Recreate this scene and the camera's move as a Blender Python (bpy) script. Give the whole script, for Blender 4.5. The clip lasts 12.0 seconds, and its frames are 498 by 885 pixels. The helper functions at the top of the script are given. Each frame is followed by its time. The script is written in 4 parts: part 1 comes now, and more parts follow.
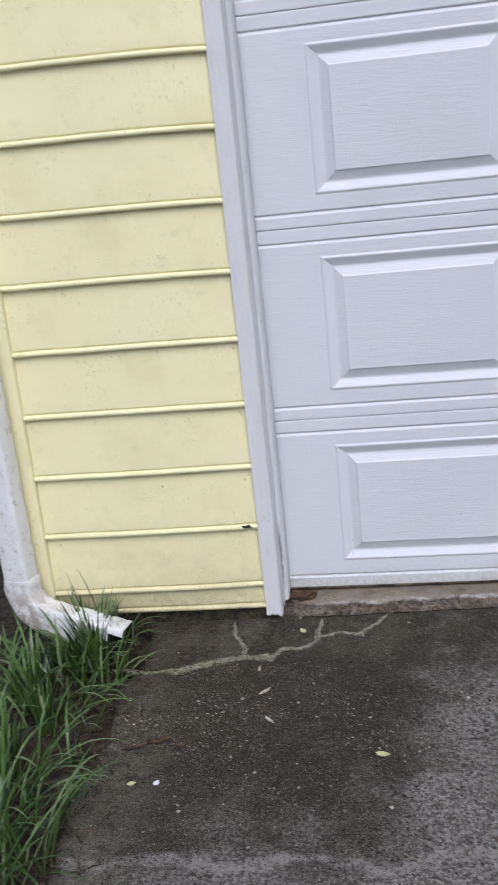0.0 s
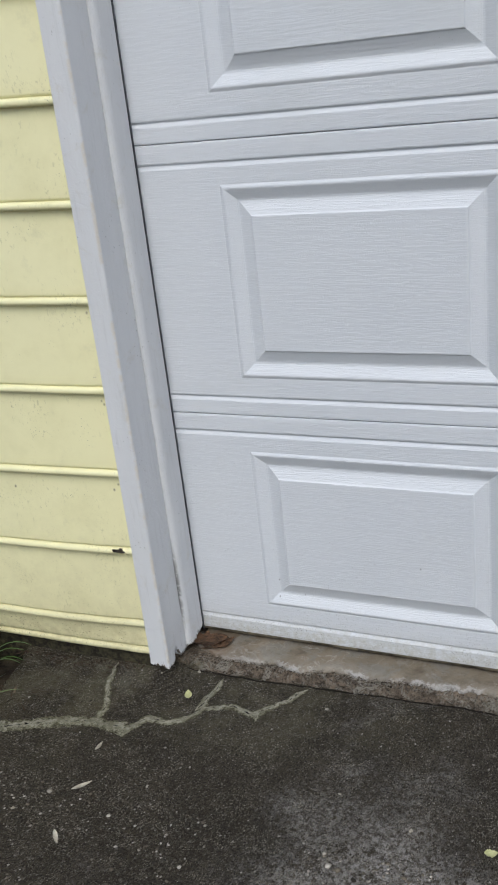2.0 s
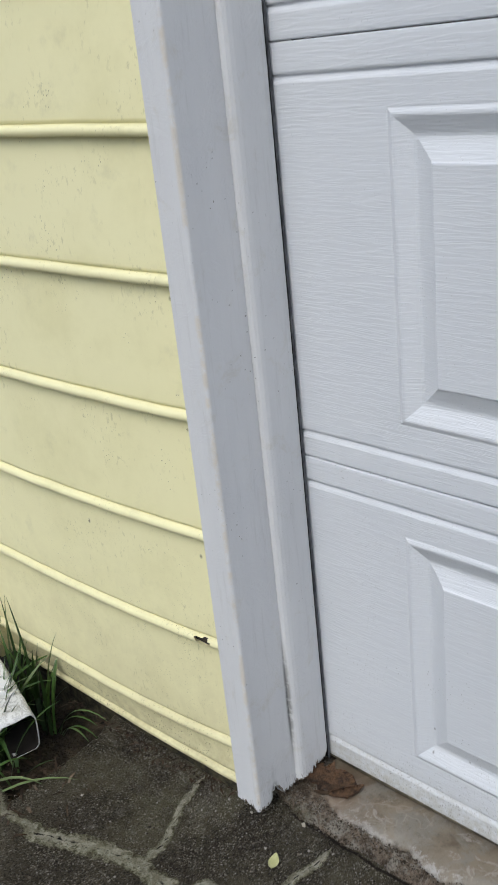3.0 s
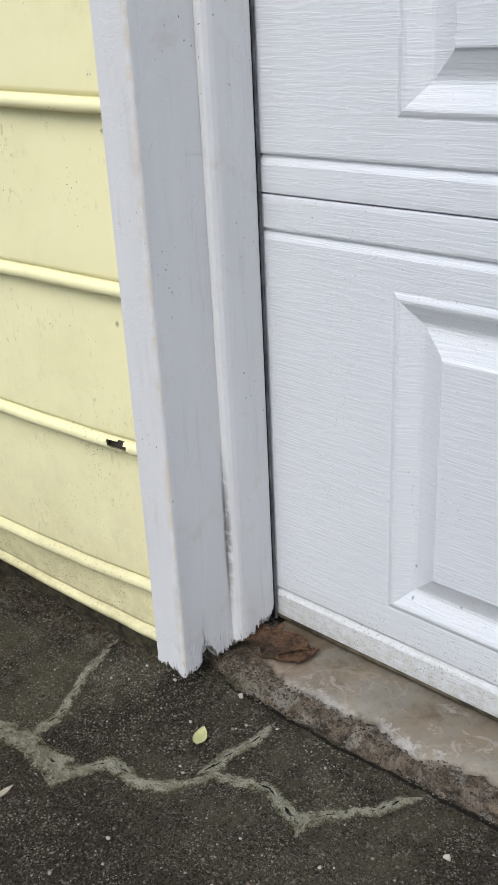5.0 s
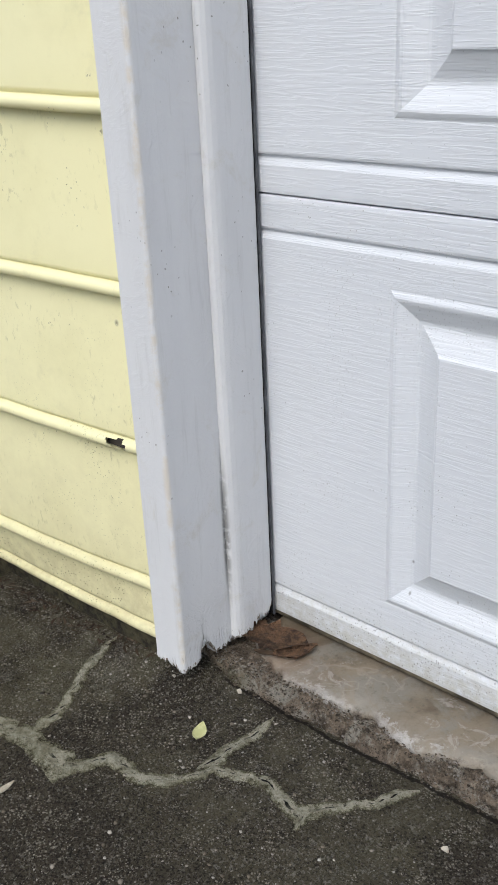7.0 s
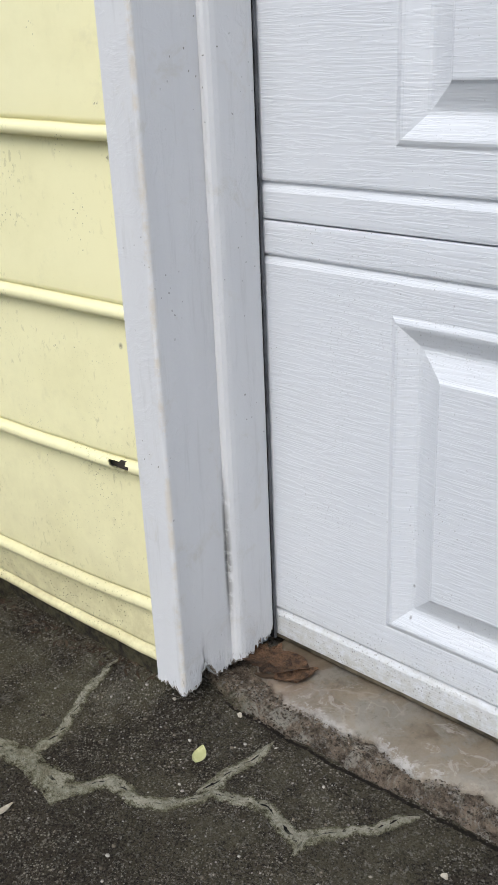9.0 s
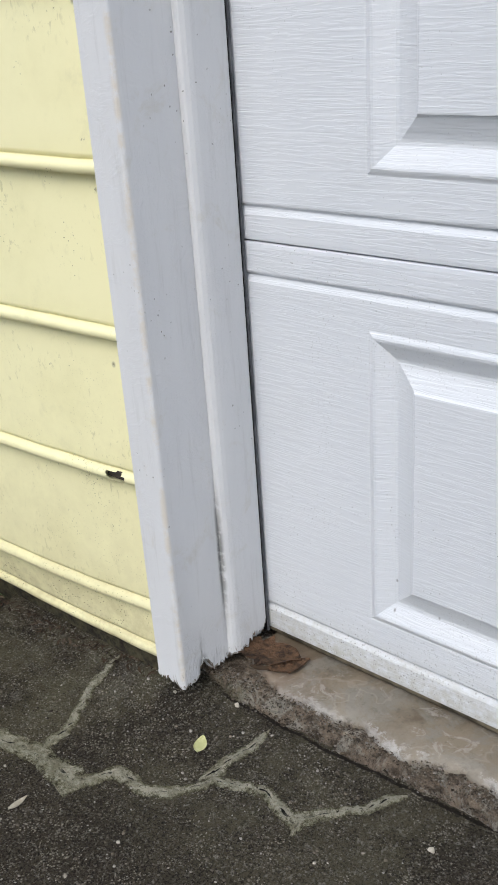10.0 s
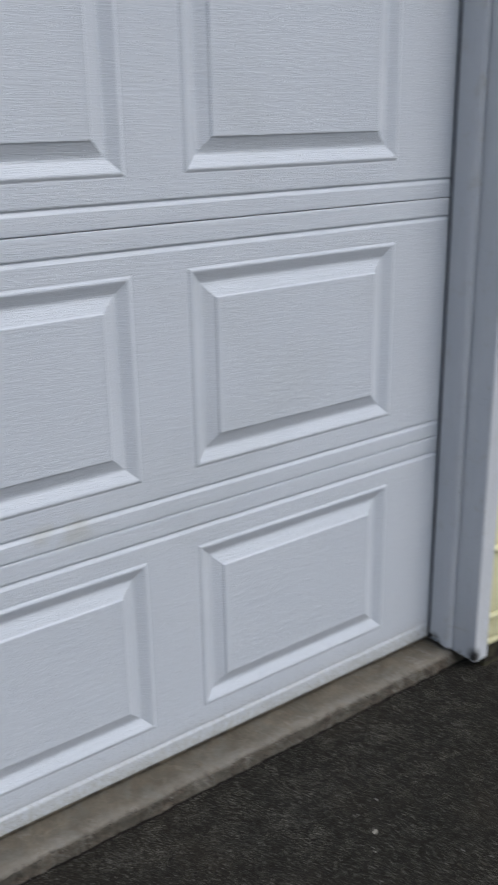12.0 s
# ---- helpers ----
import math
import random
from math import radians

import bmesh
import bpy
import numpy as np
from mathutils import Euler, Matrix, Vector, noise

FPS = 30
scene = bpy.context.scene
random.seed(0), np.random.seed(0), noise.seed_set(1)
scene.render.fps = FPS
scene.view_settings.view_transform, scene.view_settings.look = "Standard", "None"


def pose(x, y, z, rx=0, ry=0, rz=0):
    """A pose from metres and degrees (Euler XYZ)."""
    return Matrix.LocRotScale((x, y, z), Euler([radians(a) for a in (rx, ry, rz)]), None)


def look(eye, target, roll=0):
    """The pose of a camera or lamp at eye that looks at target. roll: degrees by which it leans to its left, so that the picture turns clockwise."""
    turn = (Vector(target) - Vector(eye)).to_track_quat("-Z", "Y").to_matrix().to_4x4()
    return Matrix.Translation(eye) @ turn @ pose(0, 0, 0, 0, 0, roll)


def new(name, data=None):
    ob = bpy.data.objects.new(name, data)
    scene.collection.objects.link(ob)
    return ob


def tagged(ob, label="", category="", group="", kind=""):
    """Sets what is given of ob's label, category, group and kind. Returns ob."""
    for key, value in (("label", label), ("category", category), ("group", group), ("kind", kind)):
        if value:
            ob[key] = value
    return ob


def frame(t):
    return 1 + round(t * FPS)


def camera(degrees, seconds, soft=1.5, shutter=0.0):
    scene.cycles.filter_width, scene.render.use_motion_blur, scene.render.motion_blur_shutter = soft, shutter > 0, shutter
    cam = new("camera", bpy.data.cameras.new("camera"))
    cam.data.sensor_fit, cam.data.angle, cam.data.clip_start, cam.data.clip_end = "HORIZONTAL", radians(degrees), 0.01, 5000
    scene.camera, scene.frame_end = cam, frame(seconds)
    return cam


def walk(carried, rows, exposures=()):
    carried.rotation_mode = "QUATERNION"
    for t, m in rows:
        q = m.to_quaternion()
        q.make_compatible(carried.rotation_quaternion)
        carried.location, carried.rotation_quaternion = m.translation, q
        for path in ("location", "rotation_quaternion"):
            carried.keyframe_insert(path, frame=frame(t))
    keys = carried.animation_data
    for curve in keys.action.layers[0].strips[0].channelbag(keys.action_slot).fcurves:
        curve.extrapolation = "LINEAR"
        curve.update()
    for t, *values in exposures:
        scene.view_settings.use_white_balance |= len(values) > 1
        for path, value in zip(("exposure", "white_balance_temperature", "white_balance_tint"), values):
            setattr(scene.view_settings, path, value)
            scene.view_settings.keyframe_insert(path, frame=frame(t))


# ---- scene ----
cam = camera(29.5, 12.0, 1.5, 0.17)
PATH = [
    (0, (0.325, -2.576, 1.315), (0.035, -0.693, 0.707), -6.1),
    (0.1, (0.361, -2.553, 1.3), (0.105, -0.669, 0.679), -6.5),
    (0.5, (0.49, -2.498, 1.233), (0.401, -0.597, 0.619), -6.3),
    (1, (0.584, -2.18, 1.227), (0.594, -0.283, 0.594), -4.3),
    (1.5, (0.79, -1.915, 1.232), (0.382, -0.077, 0.558), -3.5),
    (2, (0.941, -1.617, 1.212), (0.147, 0.056, 0.457), -6.6),
    (2.5, (0.916, -1.226, 1.145), (0.071, 0.376, 0.295), -3.8),
    (3, (0.833, -0.889, 1.075), (-0.505, 0.382, 0.305), -6.3),
    (3.5, (0.712, -0.722, 0.831), (-0.67, 0.512, 0.078), -4.1),
    (3.7, (0.679, -0.733, 0.752), (-0.617, 0.538, -0.089), -4.1),
    (5.5, (0.677, -0.749, 0.719), (-0.564, 0.577, -0.119), -2.7),
    (6, (0.676, -0.749, 0.718), (-0.559, 0.579, -0.126), -2.6),
    (6.5, (0.679, -0.748, 0.723), (-0.566, 0.567, -0.127), -2.8),
    (7, (0.678, -0.76, 0.724), (-0.554, 0.571, -0.12), -2.8),
    (9, (0.687, -0.762, 0.723), (-0.569, 0.577, -0.069), -2.5),
    (9.5, (0.694, -0.773, 0.737), (-0.542, 0.579, -0.064), -2.6),
    (10, (0.716, -0.79, 0.782), (-0.51, 0.548, -0.059), -4.0),
    (10.5, (0.747, -0.831, 0.903), (-0.47, 0.465, -0.012), -8.1),
    (10.8, (0.801, -0.87, 0.994), (-0.305, 0.493, 0.035), -10.5),
    (11, (0.864, -0.932, 1.027), (-0.014, 0.61, 0.105), -12.6),
    (11.1, (0.903, -0.989, 1.053), (0.297, 0.685, 0.142), -11.4),
    (11.2, (0.969, -1.017, 1.085), (0.664, 0.734, 0.167), -9.0),
    (11.3, (0.994, -1.054, 1.111), (1.043, 0.734, 0.217), -6.8),
    (11.4, (1.031, -1.098, 1.139), (1.356, 0.683, 0.288), -4.8),
    (11.5, (1.049, -1.144, 1.164), (1.609, 0.611, 0.384), -3.7),
    (11.6, (1.095, -1.206, 1.189), (1.78, 0.539, 0.49), -3.0),
    (11.7, (1.1, -1.256, 1.194), (1.935, 0.45, 0.568), -2.3),
    (11.8, (1.134, -1.314, 1.21), (2.072, 0.342, 0.597), -1.4),
    (12, (1.141, -1.396, 1.252), (2.27, 0.118, 0.594), -1.0),
]
EXPOSURES = [
    (0.0, 0.20, 5800, 13), (0.6, 0.16, 5900, 8), (1.0, 0.06, 5950, 7), (1.5, 0.06, 6000, 6), (3.0, 0.07, 6000, 6), (3.6, 0.12, 6020, 6), (5.5, 0.37, 6080, 7),
    (10.4, 0.38, 6080, 7), (11.0, 0.15, 5980, 6), (11.5, -0.06, 5880, 6), (12.0, -0.20, 5800, 7),
]
walk(cam, [(t, look(eye, target, roll)) for t, eye, target, roll in PATH], EXPOSURES)

# ---- sky, sun, exposure ----
world = bpy.data.worlds.new("overcast_sky")
scene.world = world
world.use_nodes = True
wn = world.node_tree
sky = wn.nodes.new("ShaderNodeTexSky")
sky.sky_type, sky.sun_disc = "NISHITA", False
sky.sun_elevation, sky.sun_rotation = radians(50), radians(164.1)
sky.dust_density, sky.air_density, sky.ozone_density = 4.0, 1.0, 1.0
wn.links.new(sky.outputs[0], wn.nodes["Background"].inputs["Color"])
wn.nodes["Background"].inputs["Strength"].default_value = 0.12
sun_data = bpy.data.lights.new("sun", "SUN")
sun_data.energy, sun_data.angle, sun_data.color = 1.2, radians(45), (1.0, 0.98, 0.95)
sun = new("sun", sun_data)
sun.matrix_world = look((1.1, -3.86, 5.0), (0, 0, 0))

# ---- materials ----


class Mat:
    """A small wrapper for building a node material."""

    def __init__(self, name, rough=0.6, spec=0.4):
        self.m = bpy.data.materials.new(name)
        self.m.use_nodes = True
        self.t = self.m.node_tree
        self.b = self.t.nodes["Principled BSDF"]
        self.b.inputs["Roughness"].default_value = rough
        self.b.inputs["Specular IOR Level"].default_value = spec
        self.co = self.t.nodes.new("ShaderNodeNewGeometry").outputs["Position"]

    def put(self, socket, v):
        if isinstance(v, bpy.types.NodeSocket):
            self.t.links.new(v, socket)
        elif isinstance(v, tuple) and len(v) == 3 and socket.type == "RGBA":
            socket.default_value = (*v, 1)
        else:
            socket.default_value = v

    def scaled(self, s, off=(0, 0, 0)):
        n = self.t.nodes.new("ShaderNodeMapping")
        n.inputs["Scale"].default_value = s
        n.inputs["Location"].default_value = off
        self.put(n.inputs["Vector"], self.co)
        return n.outputs[0]

    def noise(self, scale, detail=4, rough=0.55, dist=0.0, co=None):
        n = self.t.nodes.new("ShaderNodeTexNoise")
        n.inputs["Scale"].default_value = scale
        n.inputs["Detail"].default_value = detail
        n.inputs["Roughness"].default_value = rough
        n.inputs["Distortion"].default_value = dist
        self.put(n.inputs["Vector"], co or self.co)
        return n.outputs["Fac"]

    def cells(self, scale, co=None, out="Distance", rnd=1.0):
        n = self.t.nodes.new("ShaderNodeTexVoronoi")
        n.inputs["Scale"].default_value = scale
        n.inputs["Randomness"].default_value = rnd
        self.put(n.inputs["Vector"], co or self.co)
        return n.outputs[out]

    def step(self, v, lo, hi, a=0.0, b=1.0):
        n = self.t.nodes.new("ShaderNodeMapRange")
        n.interpolation_type = "SMOOTHSTEP"
        for i, x in enumerate((v, lo, hi, a, b)):
            self.put(n.inputs[i], x)
        return n.outputs[0]

    def math(self, op, a, b=0.0):
        n = self.t.nodes.new("ShaderNodeMath")
        n.operation = op
        self.put(n.inputs[0], a)
        self.put(n.inputs[1], b)
        return n.outputs[0]

    def mix(self, f, a, b):
        n = self.t.nodes.new("ShaderNodeMix")
        n.data_type = "RGBA"
        self.put(n.inputs[0], f)
        self.put(n.inputs[6], a)
        self.put(n.inputs[7], b)
        return n.outputs[2]

    def near(self, centre, radius):
        """1 at the centre, 0 at the radius (an ellipsoid given by its three half axes)."""
        n = self.t.nodes.new("ShaderNodeMapping")
        n.inputs["Location"].default_value = [-c / r for c, r in zip(centre, radius)]
        n.inputs["Scale"].default_value = [1 / r for r in radius]
        self.put(n.inputs["Vector"], self.co)
        d = self.t.nodes.new("ShaderNodeVectorMath")
        d.operation = "LENGTH"
        self.put(d.inputs[0], n.outputs[0])
        return self.step(d.outputs["Value"], 1.0, 0.2)

    def warped(self, scale, amount):
        """World places pushed about by noise, to break up regular cells."""
        n = self.t.nodes.new("ShaderNodeTexNoise")
        n.inputs["Scale"].default_value = scale
        n.inputs["Detail"].default_value = 2
        self.put(n.inputs["Vector"], self.co)
        m = self.t.nodes.new("ShaderNodeVectorMath")
        m.operation = "MULTIPLY_ADD"
        self.put(m.inputs[0], n.outputs["Color"])
        m.inputs[1].default_value = (amount, amount, amount)
        self.put(m.inputs[2], self.co)
        return m.outputs[0]

    def channel(self, colour, i):
        n = self.t.nodes.new("ShaderNodeSeparateColor")
        self.put(n.inputs[0], colour)
        return n.outputs[i]

    def spots(self, places, radius):
        """Small dark marks at given places."""
        total = None
        for p in places:
            one = self.near(p, radius)
            total = one if total is None else self.math("MAXIMUM", total, one)
        return total

    def island(self):
        return self.t.nodes.new("ShaderNodeNewGeometry").outputs["Random Per Island"]

    def colour(self, c):
        self.put(self.b.inputs["Base Color"], c)

    def bump(self, h, strength, dist):
        n = self.t.nodes.new("ShaderNodeBump")
        n.inputs["Strength"].default_value = strength
        n.inputs["Distance"].default_value = dist
        self.put(n.inputs["Height"], h)
        old = self.b.inputs["Normal"].links
        if old:
            self.put(n.inputs["Normal"], old[0].from_socket)
        self.put(self.b.inputs["Normal"], n.outputs[0])


def door_paint(name, dirt):
    k = Mat(name, 0.42, 0.45)
    wavy = k.scaled((13, 30, 200))
    grain = k.noise(1.0, 3, 0.55, 1.6, wavy)
    fine = k.noise(1.0, 3, 0.5, 0.6, k.scaled((40, 60, 520)))
    h = k.math("ADD", k.step(grain, 0.42, 0.60), k.math("MULTIPLY", fine, 0.14))
    k.bump(h, 0.32, 0.0010)
    c = k.mix(k.noise(3.1, 3), (0.60, 0.625, 0.665), (0.665, 0.685, 0.715))
    smear = k.math("MULTIPLY", k.near((1.36, 0, 1.17), (0.36, 1, 0.30)), k.step(k.noise(9, 6, 0.65, 1.5), 0.50, 0.68))
    c = k.mix(k.math("MULTIPLY", smear, 0.75), c, (0.30, 0.37, 0.34))
    blot = k.math("MULTIPLY", k.near((1.78, 0, 0.57), (0.10, 1, 0.05)), k.step(k.noise(14, 4), 0.4, 0.6))
    c = k.mix(k.math("MULTIPLY", blot, 0.35), c, (0.45, 0.42, 0.30))
    rub = k.step(k.noise(2.2, 5, 0.6, 0.6), 0.52, 0.72)
    c = k.mix(k.math("MULTIPLY", rub, 0.14), c, (0.42, 0.43, 0.40))
    specks = k.math("MULTIPLY", k.step(k.cells(150), 0.14, 0.06), k.step(k.noise(11, 3), 0.47, 0.60))
    if dirt > 0.5:
        fine_specks = k.math("MULTIPLY", k.step(k.cells(330, k.warped(90, 0.004)), 0.20, 0.08), k.step(k.noise(6, 4, 0.7), 0.47, 0.62))
        specks = k.math("MAXIMUM", specks, fine_specks)
        flies = k.spots(((0.205, 0.003, 0.158), (0.204, 0.003, 0.118), (0.262, 0.0, 0.128), (0.52, 0.0, 0.23), (1.01, 0, 0.20), (1.38, 0, 0.16), (1.36, 0, 0.30)), (0.0024, 0.02, 0.0034))
        low = k.near((1.36, 0.0, -0.02), (9, 9, 0.19))
        mud = k.math("MULTIPLY", k.step(k.cells(210, k.warped(70, 0.006)), 0.26, 0.12), k.math("MULTIPLY", low, k.step(k.noise(14, 5, 0.75), 0.38, 0.58)))
        specks = k.math("MAXIMUM", specks, mud)
        wash = k.math("MULTIPLY", k.near((1.36, 0.0, 0.0), (9, 9, 0.085)), k.step(k.noise(70, 7, 0.78), 0.30, 0.66))
        c = k.mix(k.math("MULTIPLY", wash, 0.6), c, (0.36, 0.335, 0.25))
        specks = k.math("MAXIMUM", specks, flies)
    c = k.mix(k.math("MULTIPLY", specks, dirt), c, (0.07, 0.065, 0.05))
    k.colour(c)
    k.put(k.b.inputs["Roughness"], k.step(k.noise(6, 4), 0.3, 0.7, 0.36, 0.52))
    return k.m


def siding_vinyl():
    k = Mat("yellow_vinyl", 0.48, 0.4)
    c = k.mix(k.noise(2.3, 4), (0.80, 0.755, 0.44), (0.83, 0.795, 0.51))
    c = k.mix(k.math("MULTIPLY", k.step(k.noise(5.0, 6, 0.65), 0.46, 0.74), 0.40), c, (0.62, 0.58, 0.30))
    c = k.mix(k.math("MULTIPLY", k.step(k.noise(16, 5, 0.7), 0.56, 0.74), 0.20), c, (0.42, 0.40, 0.24))
    mould = k.math("MULTIPLY", k.step(k.cells(190, k.warped(80, 0.006)), 0.22, 0.08), k.step(k.noise(13, 4), 0.56, 0.68))
    marks = k.spots(((-0.067, -0.16, 0.668), (-0.061, -0.16, 0.610), (-0.066, -0.16, 0.617), (-0.061, -0.16, 0.436), (-0.071, -0.16, 0.424), (-0.058, -0.16, 0.262), (-0.064, -0.16, 0.795), (-0.30, -0.18, 0.425), (-0.62, -0.19, 0.265)),
                    (0.004, 0.03, 0.0055))
    marks = k.math("MULTIPLY", marks, k.step(k.noise(120, 3), 0.42, 0.52))
    c = k.mix(k.math("MULTIPLY", marks, 0.9), c, (0.05, 0.045, 0.03))
    c = k.mix(k.math("MULTIPLY", mould, 0.75), c, (0.10, 0.095, 0.05))
    # grime at the foot; the broad falloff also paints in shade near the ground
    foot = k.math("ADD", k.near((0, 0, 0.04), (9, 9, 0.10)), k.math("MULTIPLY", k.near((0, 0, 0.1), (9, 9, 0.45)), 0.35))
    film = k.math("MULTIPLY", k.near((0, 0, -0.05), (9, 9, 0.42)), k.step(k.noise(7, 5, 0.65), 0.25, 0.65, 0.35, 1.0))
    c = k.mix(k.math("MULTIPLY", film, 0.45), c, (0.50, 0.455, 0.27))
    smudge = k.math("MULTIPLY", k.step(k.noise(1.0, 4, 0.65, 0.3, k.scaled((150, 150, 75))), 0.57, 0.68), k.step(k.noise(6.5, 4, 0.6), 0.47, 0.60))
    c = k.mix(k.math("MULTIPLY", smudge, 0.36), c, (0.33, 0.31, 0.14))
    grime = k.math("MULTIPLY", foot, k.step(k.noise(38, 7, 0.72), 0.30, 0.72))
    c = k.mix(k.math("MULTIPLY", grime, 0.42), c, (0.40, 0.35, 0.19))
    dots = k.math("MULTIPLY", k.math("MULTIPLY", foot, k.step(k.cells(230, k.warped(90, 0.005)), 0.24, 0.10)), k.step(k.noise(20, 4), 0.44, 0.58))
    c = k.mix(k.math("MULTIPLY", dots, 0.9), c, (0.08, 0.07, 0.04))
    k.colour(c)
    k.bump(k.noise(1.0, 4, 0.6, 0.5, k.scaled((30, 60, 120))), 0.12, 0.0008)
    k.bump(k.noise(9, 2), 0.12, 0.004)
    return k.m


def trim_paint():
    k = Mat("old_white_trim_paint", 0.5, 0.4)
    c = k.mix(k.noise(1.0, 5, 0.6, 0.3, k.scaled((30, 30, 5))), (0.595, 0.60, 0.615), (0.695, 0.70, 0.71))
    c = k.mix(k.math("MULTIPLY", k.step(k.noise(22, 6, 0.7, 0.5), 0.54, 0.72), 0.35), c, (0.50, 0.47, 0.39))
    specks = k.math("MULTIPLY", k.step(k.cells(95, k.warped(60, 0.010)), 0.13, 0.06), k.step(k.noise(7, 3), 0.50, 0.62))
    c = k.mix(k.math("MULTIPLY", specks, 0.7), c, (0.09, 0.085, 0.07))
    edge = k.math("MULTIPLY", k.near((-0.003, -0.157, 1.0), (0.008, 0.007, 9)), k.step(k.noise(16, 6, 0.75), 0.44, 0.58))
    c = k.mix(k.math("MULTIPLY", edge, 0.65), c, (0.60, 0.535, 0.43))
    # broken dark line low down beside the bead of the left stop
    dull = k.math("MULTIPLY", k.near((-0.002, -0.074, 0.16), (0.010, 0.005, 0.13)), k.step(k.noise(40, 4, 0.7), 0.34, 0.52))
    c = k.mix(k.math("MULTIPLY", dull, 0.8), c, (0.13, 0.13, 0.125))
    # rotten holes at the feet, the shade inside them painted near-black
    rot_hole_dark = k.math("MULTIPLY", k.math("MAXIMUM", k.spots(((2.724, -0.026, 0.010), (2.738, -0.138, 0.014)), (0.026, 0.026, 0.034)), k.spots(((-0.004, -0.120, 0.016),), (0.008, 0.012, 0.026))), k.step(k.noise(150, 4, 0.7), 0.30, 0.40))
    c = k.mix(rot_hole_dark, c, (0.012, 0.010, 0.008))
    streak = k.noise(1.0, 5, 0.7, 0.3, k.scaled((150, 150, 26)))
    foot = k.near((0, 0, -0.01), (9, 9, 0.055))
    c = k.mix(k.math("MULTIPLY", foot, k.step(streak, 0.62, 0.68)), c, (0.16, 0.13, 0.10))
    c = k.mix(k.math("MULTIPLY", foot, k.step(streak, 0.46, 0.38)), c, (0.72, 0.72, 0.72))
    c = k.mix(k.math("MULTIPLY", k.step(k.noise(1.0, 5, 0.7, 0.0, k.scaled((90, 90, 7))), 0.54, 0.70), 0.22), c, (0.42, 0.42, 0.41))
    k.colour(c)
    k.bump(k.math("MULTIPLY", foot, streak), 0.8, 0.004)
    k.bump(k.step(k.noise(18, 5, 0.7, 0.8), 0.45, 0.62), 0.22, 0.002)
    k.bump(k.noise(45, 5, 0.65), 0.25, 0.002)
    k.bump(k.step(k.noise(70, 2, 0.5, 1.0), 0.62, 0.68), 0.15, 0.0012)
    return k.m


def rotten_wood():
    k = Mat("rotten_wood_and_flaking_paint", 0.8, 0.2)
    c = k.mix(k.step(k.noise(1.0, 4, 0.6, 0.6, k.scaled((160, 160, 40))), 0.44, 0.58), (0.62, 0.63, 0.63), (0.16, 0.13, 0.10))
    k.colour(c)
    k.bump(k.noise(1.0, 4, 0.7, 0.4, k.scaled((200, 200, 40))), 0.6, 0.004)
    return k.m


